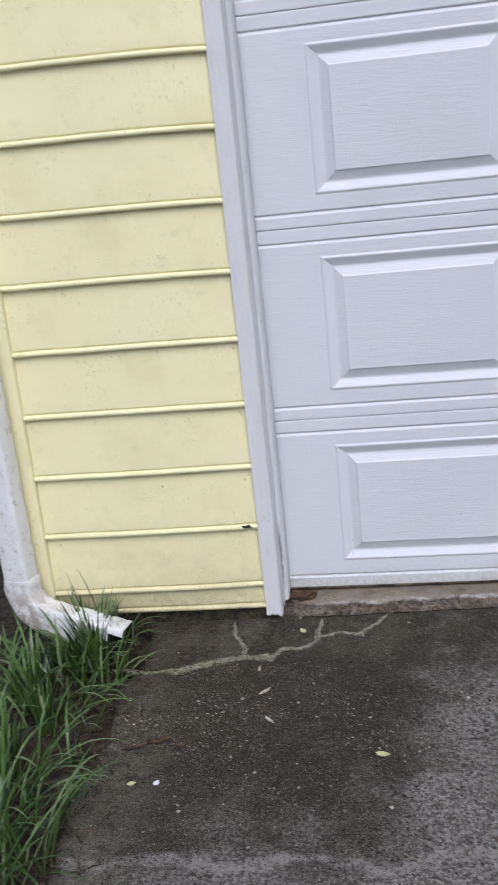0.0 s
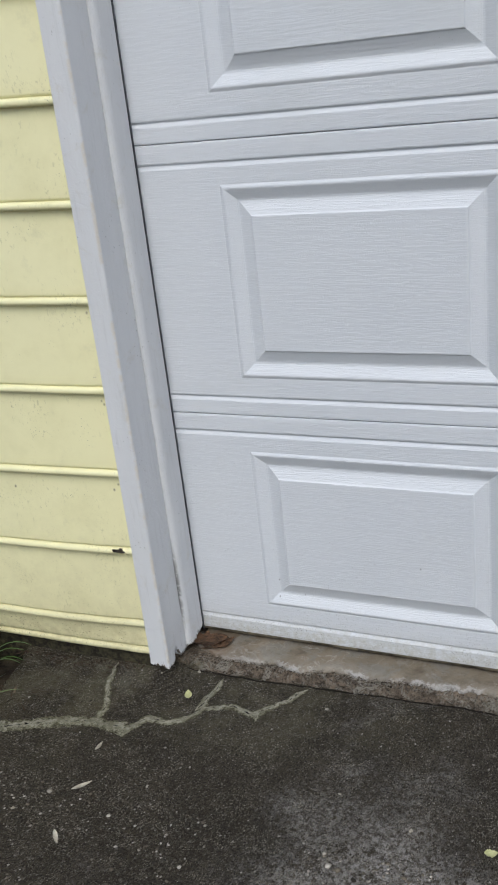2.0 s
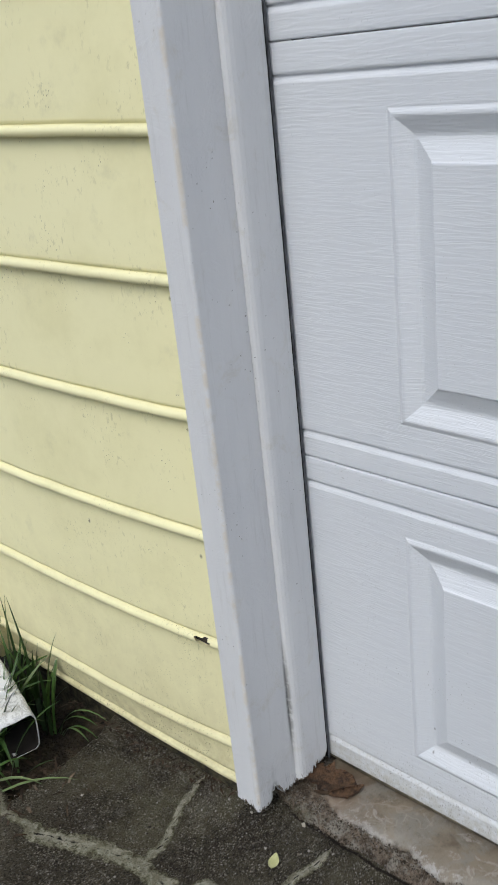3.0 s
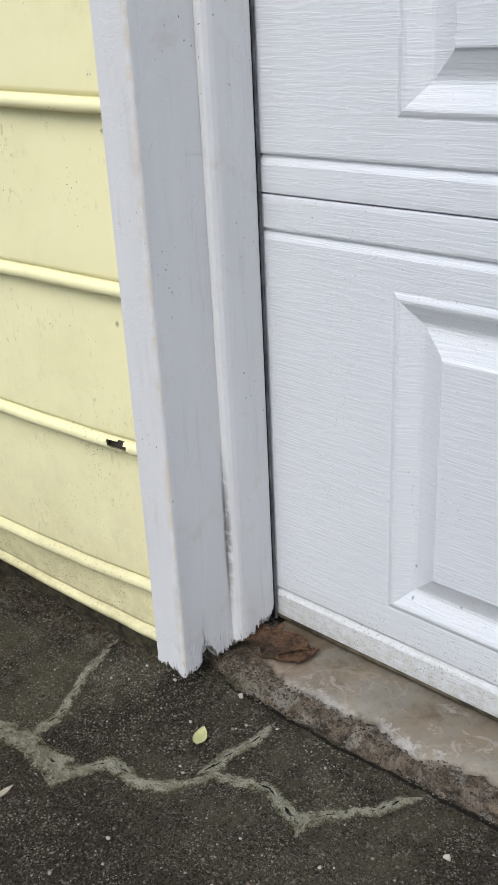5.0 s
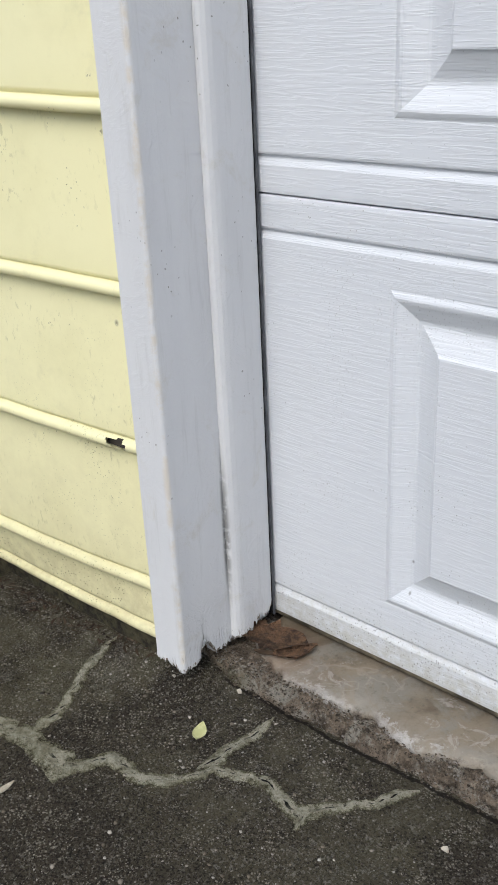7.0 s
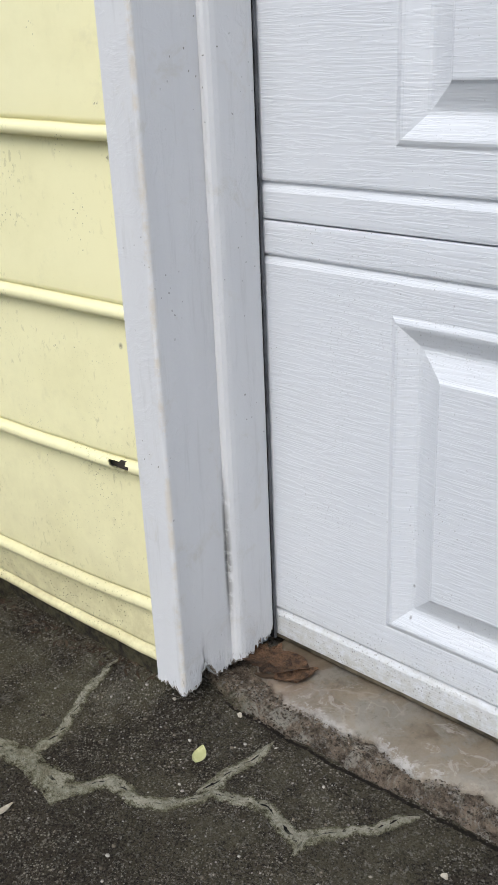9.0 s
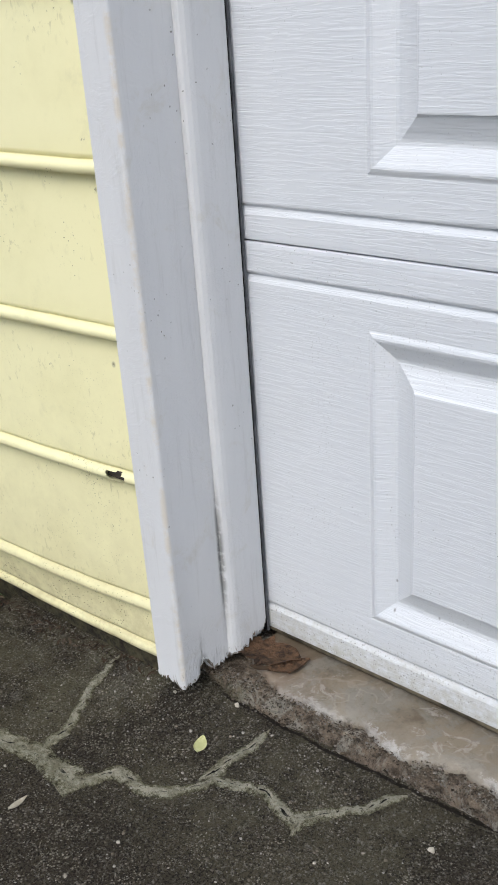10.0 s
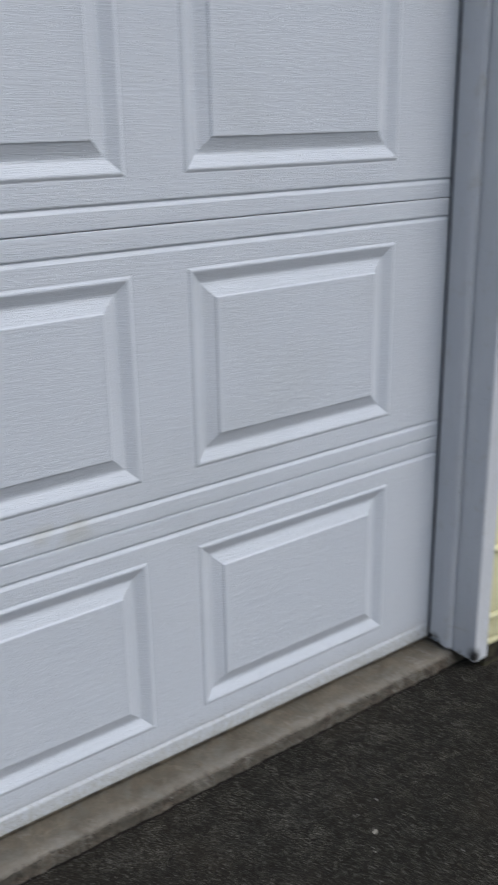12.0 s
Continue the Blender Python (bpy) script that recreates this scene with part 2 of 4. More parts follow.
def concrete_tone(k):
    """Dark, algae-stained concrete with worn pale stretches and grains of stone; gives colour and height."""
    base = k.mix(k.noise(9, 6, 0.7), (0.017, 0.0135, 0.0090), (0.098, 0.0790, 0.0540))
    # olive film of algae beside the wall and the grass
    algae = k.math("ADD", k.math("MULTIPLY", k.near((-0.30, -0.55, 0), (0.30, 0.6, 1)), 0.3), k.near((0.0, -0.17, 0), (0.75, 0.24, 1)))
    algae = k.math("MULTIPLY", algae, k.step(k.noise(8, 5, 0.65), 0.35, 0.65))
    c = k.mix(k.math("MULTIPLY", algae, 0.80), base, (0.150, 0.137, 0.084))
    sand = k.math("MULTIPLY", k.near((-0.36, -0.90, 0), (0.20, 0.70, 1)), k.step(k.noise(22, 6, 0.75), 0.36, 0.56))
    c = k.mix(k.math("MULTIPLY", sand, 0.85), c, (0.215, 0.195, 0.150))
    # worn stretches where the algae has been scrubbed off
    soft = k.math("MULTIPLY", k.math("SUBTRACT", k.noise(6, 4, 0.6), 0.5), 0.9)
    pale = k.math("ADD", k.near((0.56, -0.85, 0), (0.38, 0.85, 1)), k.math("MULTIPLY", k.near((0.30, -1.21, 0), (0.9, 0.22, 1)), 0.4))
    pale = k.math("ADD", pale, k.math("MULTIPLY", k.near((0.10, -1.30, 0), (0.95, 0.70, 1)), 0.55))
    pale = k.math("ADD", pale, k.math("MULTIPLY", k.near((2.35, -0.55, 0), (0.35, 0.3, 1)), 0.15))
    pale = k.math("ADD", pale, k.math("MULTIPLY", k.step(k.noise(3.0, 4, 0.6), 0.52, 0.68), 0.22))
    pale = k.step(k.math("ADD", pale, k.math("MULTIPLY", soft, 1.6)), 0.12, 1.25)
    rough = k.math("MAXIMUM", k.step(k.noise(95, 7, 0.80), 0.49, 0.55), k.math("MULTIPLY", k.step(k.noise(75, 8, 0.86), 0.44, 0.58), 0.55))
    worn = k.math("MULTIPLY", pale, rough)
    c = k.mix(k.math("MULTIPLY", worn, 0.95), c, (0.56, 0.53, 0.50))
    # darker tone towards the far end of the door
    dull = k.math("MULTIPLY", k.near((2.4, -0.25, 0), (1.5, 1.0, 1)), k.step(k.noise(5, 5, 0.6), 0.22, 0.55))
    c = k.mix(k.math("MULTIPLY", dull, 0.85), c, (0.024, 0.022, 0.015))
    # white crust along the joint across the slab
    at = k.t.nodes.new("ShaderNodeSeparateXYZ")
    k.put(at.inputs[0], k.co)
    line = k.math("ADD", k.math("ADD", at.outputs[1], 1.090), k.math("MULTIPLY", k.math("SUBTRACT", k.noise(4.5, 3, 0.6), 0.5), 0.16))
    crust = k.math("MULTIPLY", k.step(k.math("ABSOLUTE", line), 0.022, 0.004), k.step(k.noise(48, 7, 0.8), 0.42, 0.56))
    c = k.mix(k.math("MULTIPLY", crust, 0.85), c, (0.52, 0.49, 0.46))
    # grains, each with its own tone
    far = k.warped(400, 0.0016)
    tone = k.channel(k.cells(620, far, "Color"), 0)
    grain = k.math("MULTIPLY", k.step(tone, 0.50, 1.0), k.step(k.noise(70, 4, 0.7), 0.36, 0.60))
    lift = k.math("ADD", k.math("MULTIPLY", pale, 0.45), 0.34)
    c = k.mix(k.math("MULTIPLY", grain, lift), c, (0.31, 0.287, 0.24))
    big = k.channel(k.cells(330, k.warped(200, 0.003), "Color"), 1)
    stone = k.math("MULTIPLY", k.step(big, 0.88, 0.95), k.step(k.noise(150, 3, 0.6), 0.42, 0.50))
    c = k.mix(k.math("MULTIPLY", stone, k.math("ADD", k.math("MULTIPLY", pale, 0.5), 0.42)), c, (0.36, 0.33, 0.28))
    pits = k.step(k.noise(240, 5, 0.8), 0.53, 0.61)
    c = k.mix(k.math("MULTIPLY", pits, k.step(k.math("MAXIMUM", pale, algae), 0.1, 0.8, 0.9, 0.40)), c, (0.008, 0.007, 0.005))
    sharp = k.warped(300, 0.0012)
    for scale, lo in ((430, 0.64), (260, 0.82)):
        pick = k.channel(k.cells(scale, sharp, "Color"), 2)
        dot = k.math("MULTIPLY", k.step(k.cells(scale, sharp), 0.42, 0.30), k.step(pick, lo, lo + 0.05))
        dot = k.math("MULTIPLY", dot, k.step(pick, 0.5, 1.0, 0.25, 0.85))
        c = k.mix(k.math("MULTIPLY", dot, k.step(k.noise(30, 5, 0.7), 0.36, 0.60, 0.3, 1.0)), c, (0.40, 0.36, 0.285))
    gap = k.math("MULTIPLY", k.step(k.noise(330, 3, 0.7), 0.54, 0.58), k.step(k.math("MAXIMUM", pale, algae), 0.1, 0.8, 0.75, 0.30))
    c = k.mix(gap, c, (0.010, 0.0085, 0.006))
    # crack in front of the sill, its darkness drawn as a line of colour
    n = k.t.nodes.new("ShaderNodeSeparateXYZ")
    k.put(n.inputs[0], k.co)
    front = k.math("ADD", k.math("MULTIPLY", k.step(n.outputs[0], 0.12, 0.63), 0.020), -0.1055)
    off = k.math("ABSOLUTE", k.math("ADD", k.math("SUBTRACT", n.outputs[1], front), k.math("MULTIPLY", k.math("SUBTRACT", k.noise(60, 5, 0.7), 0.5), 0.012)))
    joint = k.math("MULTIPLY", k.step(off, 0.0034, 0.0016), k.step(n.outputs[0], 0.0, 0.02))
    c = k.mix(k.math("MULTIPLY", joint, 0.9), c, (0.012, 0.009, 0.007))
    h = k.math("ADD", k.math("MULTIPLY", tone, 0.8), k.math("MULTIPLY", k.noise(230, 6, 0.8), 1.9))
    return c, h


def driveway_concrete():
    k = Mat("weathered_aggregate_concrete", 0.88, 0.22)
    c, h = concrete_tone(k)
    k.colour(c)
    k.bump(h, 1.0, 0.005)
    k.bump(k.noise(14, 4), 0.4, 0.01)
    return k.m


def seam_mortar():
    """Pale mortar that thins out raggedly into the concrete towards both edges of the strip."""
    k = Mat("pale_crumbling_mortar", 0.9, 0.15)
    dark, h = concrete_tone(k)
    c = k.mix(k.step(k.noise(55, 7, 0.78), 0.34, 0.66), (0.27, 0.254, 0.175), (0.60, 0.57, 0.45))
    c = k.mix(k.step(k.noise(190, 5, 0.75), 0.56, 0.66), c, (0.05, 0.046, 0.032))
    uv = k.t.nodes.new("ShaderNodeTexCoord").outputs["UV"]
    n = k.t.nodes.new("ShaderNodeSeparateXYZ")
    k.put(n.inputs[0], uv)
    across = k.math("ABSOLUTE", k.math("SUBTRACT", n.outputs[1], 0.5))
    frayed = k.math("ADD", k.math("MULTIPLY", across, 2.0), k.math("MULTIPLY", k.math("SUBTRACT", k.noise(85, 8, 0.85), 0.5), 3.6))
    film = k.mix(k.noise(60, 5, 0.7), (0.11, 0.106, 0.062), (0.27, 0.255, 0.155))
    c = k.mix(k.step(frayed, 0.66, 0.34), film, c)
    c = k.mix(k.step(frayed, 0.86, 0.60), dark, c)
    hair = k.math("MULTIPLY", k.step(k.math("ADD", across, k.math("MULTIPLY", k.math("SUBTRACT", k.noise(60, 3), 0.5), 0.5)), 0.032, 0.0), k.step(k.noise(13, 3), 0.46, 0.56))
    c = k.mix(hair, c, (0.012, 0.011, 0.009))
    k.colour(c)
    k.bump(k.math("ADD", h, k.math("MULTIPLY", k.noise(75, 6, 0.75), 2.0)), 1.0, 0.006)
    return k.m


def sill_skim():
    """Mottled tan cement; the UV's second axis runs from the chipped front edge to the door."""
    k = Mat("smooth_tan_cement_skim", 0.55, 0.35)
    c = k.mix(k.step(k.noise(9, 6, 0.65, 0.8), 0.36, 0.62), (0.110, 0.087, 0.058), (0.195, 0.162, 0.118))
    c = k.mix(k.math("MULTIPLY", k.step(k.noise(15, 6, 0.7, 0.6), 0.47, 0.62), 0.8), c, (0.19, 0.178, 0.152))
    c = k.mix(k.math("MULTIPLY", k.step(k.noise(120, 5, 0.8), 0.54, 0.68), 0.45), c, (0.075, 0.063, 0.05))
    flake = k.math("MULTIPLY", k.step(k.noise(20, 7, 0.75, 1.5), 0.57, 0.63), k.step(k.noise(5, 2), 0.46, 0.58))
    c = k.mix(k.math("MULTIPLY", flake, 0.6), c, (0.33, 0.305, 0.27))
    vein = k.step(k.math("ABSOLUTE", k.math("SUBTRACT", k.noise(6, 4, 0.6, 0.3), 0.5)), 0.012, 0.0)
    c = k.mix(k.math("MULTIPLY", vein, 0.3), c, (0.32, 0.285, 0.235))
    grey = k.math("MULTIPLY", k.near((2.2, 0, 0), (2.0, 9, 9)), k.step(k.noise(30, 7, 0.75), 0.30, 0.60))
    c = k.mix(k.math("MULTIPLY", grey, 0.65), c, (0.112, 0.101, 0.076))
    c = k.mix(k.math("MULTIPLY", k.step(k.noise(26, 8, 0.8), 0.54, 0.64), 0.4), c, (0.085, 0.073, 0.052))
    n = k.t.nodes.new("ShaderNodeSeparateXYZ")
    k.put(n.inputs[0], k.t.nodes.new("ShaderNodeTexCoord").outputs["UV"])
    reach = k.math("ADD", n.outputs[1], k.math("MULTIPLY", k.math("SUBTRACT", k.noise(55, 8, 0.82), 0.5), 0.8))
    bare = k.math("MULTIPLY", k.step(k.noise(11, 5), 0.46, 0.56), k.near((0.40, 0, 0), (0.50, 9, 9)))
    ledge = k.math("MULTIPLY", k.step(reach, 0.42, 0.10), k.step(k.noise(16, 6, 0.7), 0.30, 0.58))
    c = k.mix(k.math("MULTIPLY", ledge, 0.32), c, (0.30, 0.275, 0.235))
    rim = k.math("MULTIPLY", k.step(reach, 0.12, 0.075), bare)
    c = k.mix(k.math("MULTIPLY", rim, 0.6), c, (0.44, 0.43, 0.415))
    gnaw = k.math("MULTIPLY", k.step(reach, 0.10, 0.0), k.step(k.noise(110, 5, 0.8), 0.46, 0.56))
    c = k.mix(k.math("MULTIPLY", gnaw, 0.85), c, (0.07, 0.055, 0.043))
    # darker in broken patches towards the door
    inner_dark = k.math("MULTIPLY", k.step(reach, 0.58, 0.95), k.step(k.noise(50, 5, 0.7), 0.42, 0.60))
    c = k.mix(k.math("MULTIPLY", inner_dark, 0.6), c, (0.06, 0.05, 0.04))
    rust = k.math("MULTIPLY", k.near((0.05, -0.05, 0), (0.10, 0.08, 1)), k.step(k.noise(20, 4), 0.35, 0.6))
    c = k.mix(k.math("MULTIPLY", rust, 0.4), c, (0.16, 0.095, 0.06))
    k.colour(c)
    k.bump(k.noise(90, 6, 0.7), 0.35, 0.002)
    k.bump(k.noise(22, 4, 0.6), 0.25, 0.005)
    k.put(k.b.inputs["Roughness"], k.step(k.noise(14, 5, 0.7), 0.35, 0.65, 0.45, 0.75))
    return k.m


def sill_core():
    k = Mat("broken_brown_concrete", 0.9, 0.2)
    c = k.mix(k.step(k.noise(42, 7, 0.8), 0.36, 0.64), (0.060, 0.046, 0.033), (0.275, 0.216, 0.160))
    c = k.mix(k.step(k.noise(26, 7, 0.82, 0.6), 0.48, 0.60), c, (0.34, 0.315, 0.265))
    c = k.mix(k.math("MULTIPLY", k.step(k.noise(200, 6, 0.82), 0.53, 0.61), 0.85), c, (0.020, 0.016, 0.013))
    c = k.mix(k.math("MULTIPLY", k.step(k.noise(230, 4, 0.8), 0.60, 0.68), 0.7), c, (0.38, 0.36, 0.32))
    grey = k.math("MULTIPLY", k.near((1.8, 0, 0), (1.55, 9, 9)), k.step(k.noise(24, 6, 0.75), 0.30, 0.55))
    c = k.mix(k.math("MULTIPLY", grey, 0.75), c, (0.150, 0.135, 0.105))
    moss = k.math("MULTIPLY", k.near((0.02, -0.105, 0), (0.06, 0.018, 1)), k.step(k.noise(60, 5, 0.7), 0.40, 0.55))
    c = k.mix(k.math("MULTIPLY", moss, 0.5), c, (0.10, 0.10, 0.055))
    k.colour(c)
    k.bump(k.noise(210, 6, 0.8), 1.0, 0.006)
    k.bump(k.noise(60, 5, 0.75), 0.9, 0.012)
    return k.m


def plain(name, a, b, scale, rough=0.7, bump=0.3, dist=0.002, spec=0.3, bscale=None):
    k = Mat(name, rough, spec)
    k.colour(k.mix(k.step(k.noise(scale, 6, 0.7), 0.36, 0.64), a, b))
    if bump:
        k.bump(k.noise(bscale or scale * 3, 4, 0.6), bump, dist)
    return k.m


def islands(name, a, b, c, rough=0.6, spec=0.3):
    k = Mat(name, rough, spec)
    r = k.island()
    col = k.mix(k.step(r, 0.0, 0.7), a, b)
    col = k.mix(k.step(r, 0.70, 1.0), col, c)
    k.colour(k.mix(k.math("MULTIPLY", k.noise(30, 3), 0.4), col, a))
    return k.m


def downspout_paint():
    k = Mat("dented_white_downspout_paint", 0.4, 0.5)
    c = k.mix(k.noise(5, 4), (0.70, 0.70, 0.69), (0.78, 0.78, 0.78))
    grime = k.math("MULTIPLY", k.near((-0.74, -0.25, 0.06), (0.20, 0.2, 0.17)), k.step(k.noise(22, 6, 0.75, 0.6), 0.38, 0.58))
    c = k.mix(k.math("MULTIPLY", grime, 0.8), c, (0.24, 0.17, 0.12))
    c = k.mix(k.math("MULTIPLY", k.step(k.noise(40, 5, 0.7), 0.54, 0.68), 0.6), c, (0.32, 0.28, 0.22))
    scuff = k.math("MULTIPLY", k.near((-0.50, -0.28, 0.03), (0.16, 0.12, 0.10)), k.step(k.math("ABSOLUTE", k.math("SUBTRACT", k.noise(22, 5, 0.7, 0.8), 0.5)), 0.035, 0.005))
    c = k.mix(k.math("MULTIPLY", scuff, 0.8), c, (0.10, 0.09, 0.075))
    k.colour(c)
    k.bump(k.noise(25, 3), 0.6, 0.010)
    return k.m


M_DOOR = door_paint("white_embossed_door_paint", 0.25)
M_DOOR_LOW = door_paint("mud_splashed_door_paint", 0.62)
M_SEAL = plain("dirty_bottom_rubber", (0.17, 0.145, 0.10), (0.045, 0.038, 0.028), 30, 0.6)
M_RUBBER = plain("black_rubber", (0.007, 0.007, 0.008), (0.016, 0.016, 0.016), 30, 0.95, 0.1, spec=0.08)
M_VINYL_EDGE = plain("grey_seal_lip", (0.06, 0.062, 0.07), (0.13, 0.135, 0.145), 40, 0.5, 0.1)
M_SIDING = siding_vinyl()
M_TRIM = trim_paint()
M_ROT = rotten_wood()
M_DRIVE = driveway_concrete()
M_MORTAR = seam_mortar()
M_SKIM = sill_skim()
M_CORE = sill_core()
# dirty concrete, darkened to carry the shadow gap under the siding
M_FOUND = plain("shade_dark_foundation_concrete", (0.014, 0.012, 0.009), (0.075, 0.066, 0.038), 45, 0.9, 0.6, 0.006)
# sheathing, coloured dark so that the hole in the siding looks shaded
M_SHEATH = plain("shade_dark_sheathing", (0.03, 0.025, 0.02), (0.06, 0.05, 0.04), 8, 0.8)
M_SOIL = plain("dark_garden_soil", (0.022, 0.017, 0.011), (0.075, 0.058, 0.038), 26, 0.95, 0.9, 0.02)
M_PEBBLE = islands("aggregate_pebbles", (0.034, 0.028, 0.021), (0.16, 0.135, 0.10), (0.52, 0.48, 0.42), 0.85)
M_RUBBLE = islands("sill_crumbs", (0.030, 0.023, 0.016), (0.13, 0.103, 0.074), (0.27, 0.25, 0.225), 0.9)
# the palest tone puts the sheen of some blades into their colour
M_BLADE = islands("liriope_blade", (0.018, 0.040, 0.009), (0.085, 0.165, 0.032), (0.21, 0.27, 0.12), 0.36, 0.5)
M_LITTER = islands("dry_leaf_litter", (0.022, 0.015, 0.010), (0.072, 0.048, 0.030), (0.17, 0.13, 0.09), 0.85)
M_SPOUT = downspout_paint()
# near-black colour paints the shade inside the white spout
M_SPOUT_IN = plain("shaded_spout_inside", (0.006, 0.005, 0.004), (0.016, 0.013, 0.010), 20, 0.9)
M_YLEAF = plain("pale_yellow_leaf", (0.40, 0.40, 0.19), (0.56, 0.55, 0.30), 60, 0.5, 0.2)
M_BLEAF = plain("brown_dry_leaf", (0.022, 0.013, 0.008), (0.125, 0.070, 0.038), 75, 0.75, 0.9, 0.004)
M_PETAL = plain("lilac_petal", (0.62, 0.58, 0.74), (0.72, 0.69, 0.82), 40, 0.5, 0.2)
M_CHIP = plain("bleached_wood_chip", (0.30, 0.27, 0.21), (0.50, 0.46, 0.38), 60, 0.8, 0.3)

# ---- mesh helpers ----


def mesh_of(name, verts, faces, material, smooth=False):
    me = bpy.data.meshes.new(name)
    me.from_pydata([tuple(v) for v in verts], [], faces)
    me.materials.append(material)
    if smooth:
        me.polygons.foreach_set("use_smooth", [True] * len(me.polygons))
    me.update()
    return me


def part(name, data, parent=None, label=""):
    ob = new(name, data)
    if parent is not None:
        ob.parent = parent
    if label:
        ob["label"] = label
    return ob


def solid_box(name, x0, x1, y0, y1, z0, z1, material, bevel=0.0):
    bm = bmesh.new()
    bmesh.ops.create_cube(bm, size=1, matrix=Matrix.LocRotScale(((x0 + x1) / 2, (y0 + y1) / 2, (z0 + z1) / 2), None, (x1 - x0, y1 - y0, z1 - z0)))
    if bevel:
        bmesh.ops.bevel(bm, geom=bm.edges[:], offset=bevel, segments=2, affect="EDGES", profile=0.5)
    me = bpy.data.meshes.new(name)
    bm.to_mesh(me)
    bm.free()
    me.materials.append(material)
    return me


def fbm(x, y, z=0.0, octaves=3):
    return noise.fractal(Vector((x, y, z)), 0.9, 2.0, octaves)


def skin(rows, closed=False):
    """Faces between rows of equally many points."""
    n = len(rows[0])
    verts = [p for r in rows for p in r]
    faces = []
    for i in range(len(rows) - 1):
        for j in range(n if closed else n - 1):
            a, b = i * n + j, i * n + (j + 1) % n
            faces.append((a, b, b + n, a + n))
    return verts, faces


# ---- ground, driveway, sill ----
G_Z = -0.03


def build_ground():
    """One sheet of soil and turf to the horizon, with a little relief beside the driveway."""
    xs = [-900, -80, -10, -3] + [-2.2 + 0.04 * i for i in range(48)] + [0.5, 4, 12, 80, 900]
    ys = [-900, -80, -10, -3.5] + [-2.4 + 0.04 * i for i in range(62)] + [0.6, 4, 14, 80, 900]
    rows = []
    for y in ys:
        row = []
        for x in xs:
            z = -0.085
            if -2.3 < x < -0.3 and -2.5 < y < 0.2:
                z += 0.02 * fbm(x * 7, y * 7) + 0.02
            row.append((x, y, z))
        rows.append(row)
    v, f = skin(rows)
    tagged(new("ground", mesh_of("ground", v, f, M_SOIL, True)), "dark damp garden soil beside the driveway", "ground", kind="structure")


def slab_edge(y):
    return -0.405 + 0.03 * fbm(y * 5, 3.3) + 0.012 * fbm(y * 22, 1.1)


def slab_top(x, y):
    dip = 0.0
    for cx, cy, r, d in ((0.235, -0.325, 0.02, 0.006), (0.30, -0.33, 0.014, 0.003)):
        q = ((x - cx) ** 2 + (y - cy) ** 2) / r ** 2
        if q < 6:
            dip += d * math.exp(-q)
    joint = y + 1.092 + 0.02 * fbm(x * 6, 7.7)
    dip += 0.006 * math.exp(-(joint / 0.006) ** 2)
    rise = 0.016 * math.exp(-((y + 0.12) / 0.055) ** 2) / (1 + math.exp((x + 0.0) / 0.012))
    if y < -1.6:
        return G_Z
    return G_Z + rise + 0.0025 * fbm(x * 9, y * 9) + 0.0011 * fbm(x * 60, y * 60, 2.0, 2) - dip


def build_driveway():
    ys = [-0.06 - 0.0105 * i for i in range(150)] + [-1.75, -2.2, -3, -4.5, -7, -12]
    span = [0.0] + [0.011 * i for i in range(1, 130)] + [1.43 + 0.03 * i for i in range(70)] + [3.7, 4.2]
    rows = [[(slab_edge(y) + s, y, slab_top(slab_edge(y) + s, y) - (0.012 if s == 0 else 0)) for s in span] for y in ys]
    v, f = skin(rows)
    n = len(span)
    low = len(v)
    for y in ys:
        v.append((slab_edge(y) - 0.004, y, -0.14))
    for i in range(len(ys) - 1):
        f.append((i * n, (i + 1) * n, low + i + 1, low + i))
    return tagged(new("driveway", mesh_of("driveway", v, [t[::-1] for t in f], M_DRIVE, True)),
                  "dark weathered concrete driveway with exposed aggregate", "driveway", kind="structure")


def seam(name, pts, width, parent, seed):
    """A low crumbling ridge of mortar along a crack, with uneven edges."""
    line = []
    for (x0, y0), (x1, y1) in zip(pts, pts[1:]):
        n = max(2, int(math.hypot(x1 - x0, y1 - y0) / 0.0025))
        line += [(x0 + (x1 - x0) * i / n, y0 + (y1 - y0) * i / n) for i in range(n)]
    line.append(pts[-1])
    rows = []
    for i, (x, y) in enumerate(line):
        a, b = line[max(0, i - 5)], line[min(len(line) - 1, i + 5)]
        d = Vector((b[0] - a[0], b[1] - a[1])).normalized()
        nx, ny = -d.y, d.x
        wob = 0.008 * fbm(x * 22, y * 22, seed)
        end = min(1, 0.15 + i / 9, 0.15 + (len(line) - 1 - i) / 9)
        wide = width * (2.1 if -0.3 < x < -0.02 and seed == 1.0 else 1.15) * end * (1 + 0.45 * fbm(x * 16, y * 16, seed + 3))
        row = []
        for t, h in ((-1.0, -0.0016), (-0.8, 0.0005), (-0.45, 0.0011), (-0.2, 0.0024), (0.0, 0.0014), (0.2, 0.0024), (0.45, 0.0012), (0.8, 0.0005), (1.0, -0.0016)):
            px, py = x + nx * (wide * t + wob), y + ny * (wide * t + wob)
            row.append((px, py, slab_top(px, py) + h + (0.0012 * fbm(px * 120, py * 120, seed) if abs(t) < 0.7 else 0)))
        rows.append(row)
    v, f = skin(rows)
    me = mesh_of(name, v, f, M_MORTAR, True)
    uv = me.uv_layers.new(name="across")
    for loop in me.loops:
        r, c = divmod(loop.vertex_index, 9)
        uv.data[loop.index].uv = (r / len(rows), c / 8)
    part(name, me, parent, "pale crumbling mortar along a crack")


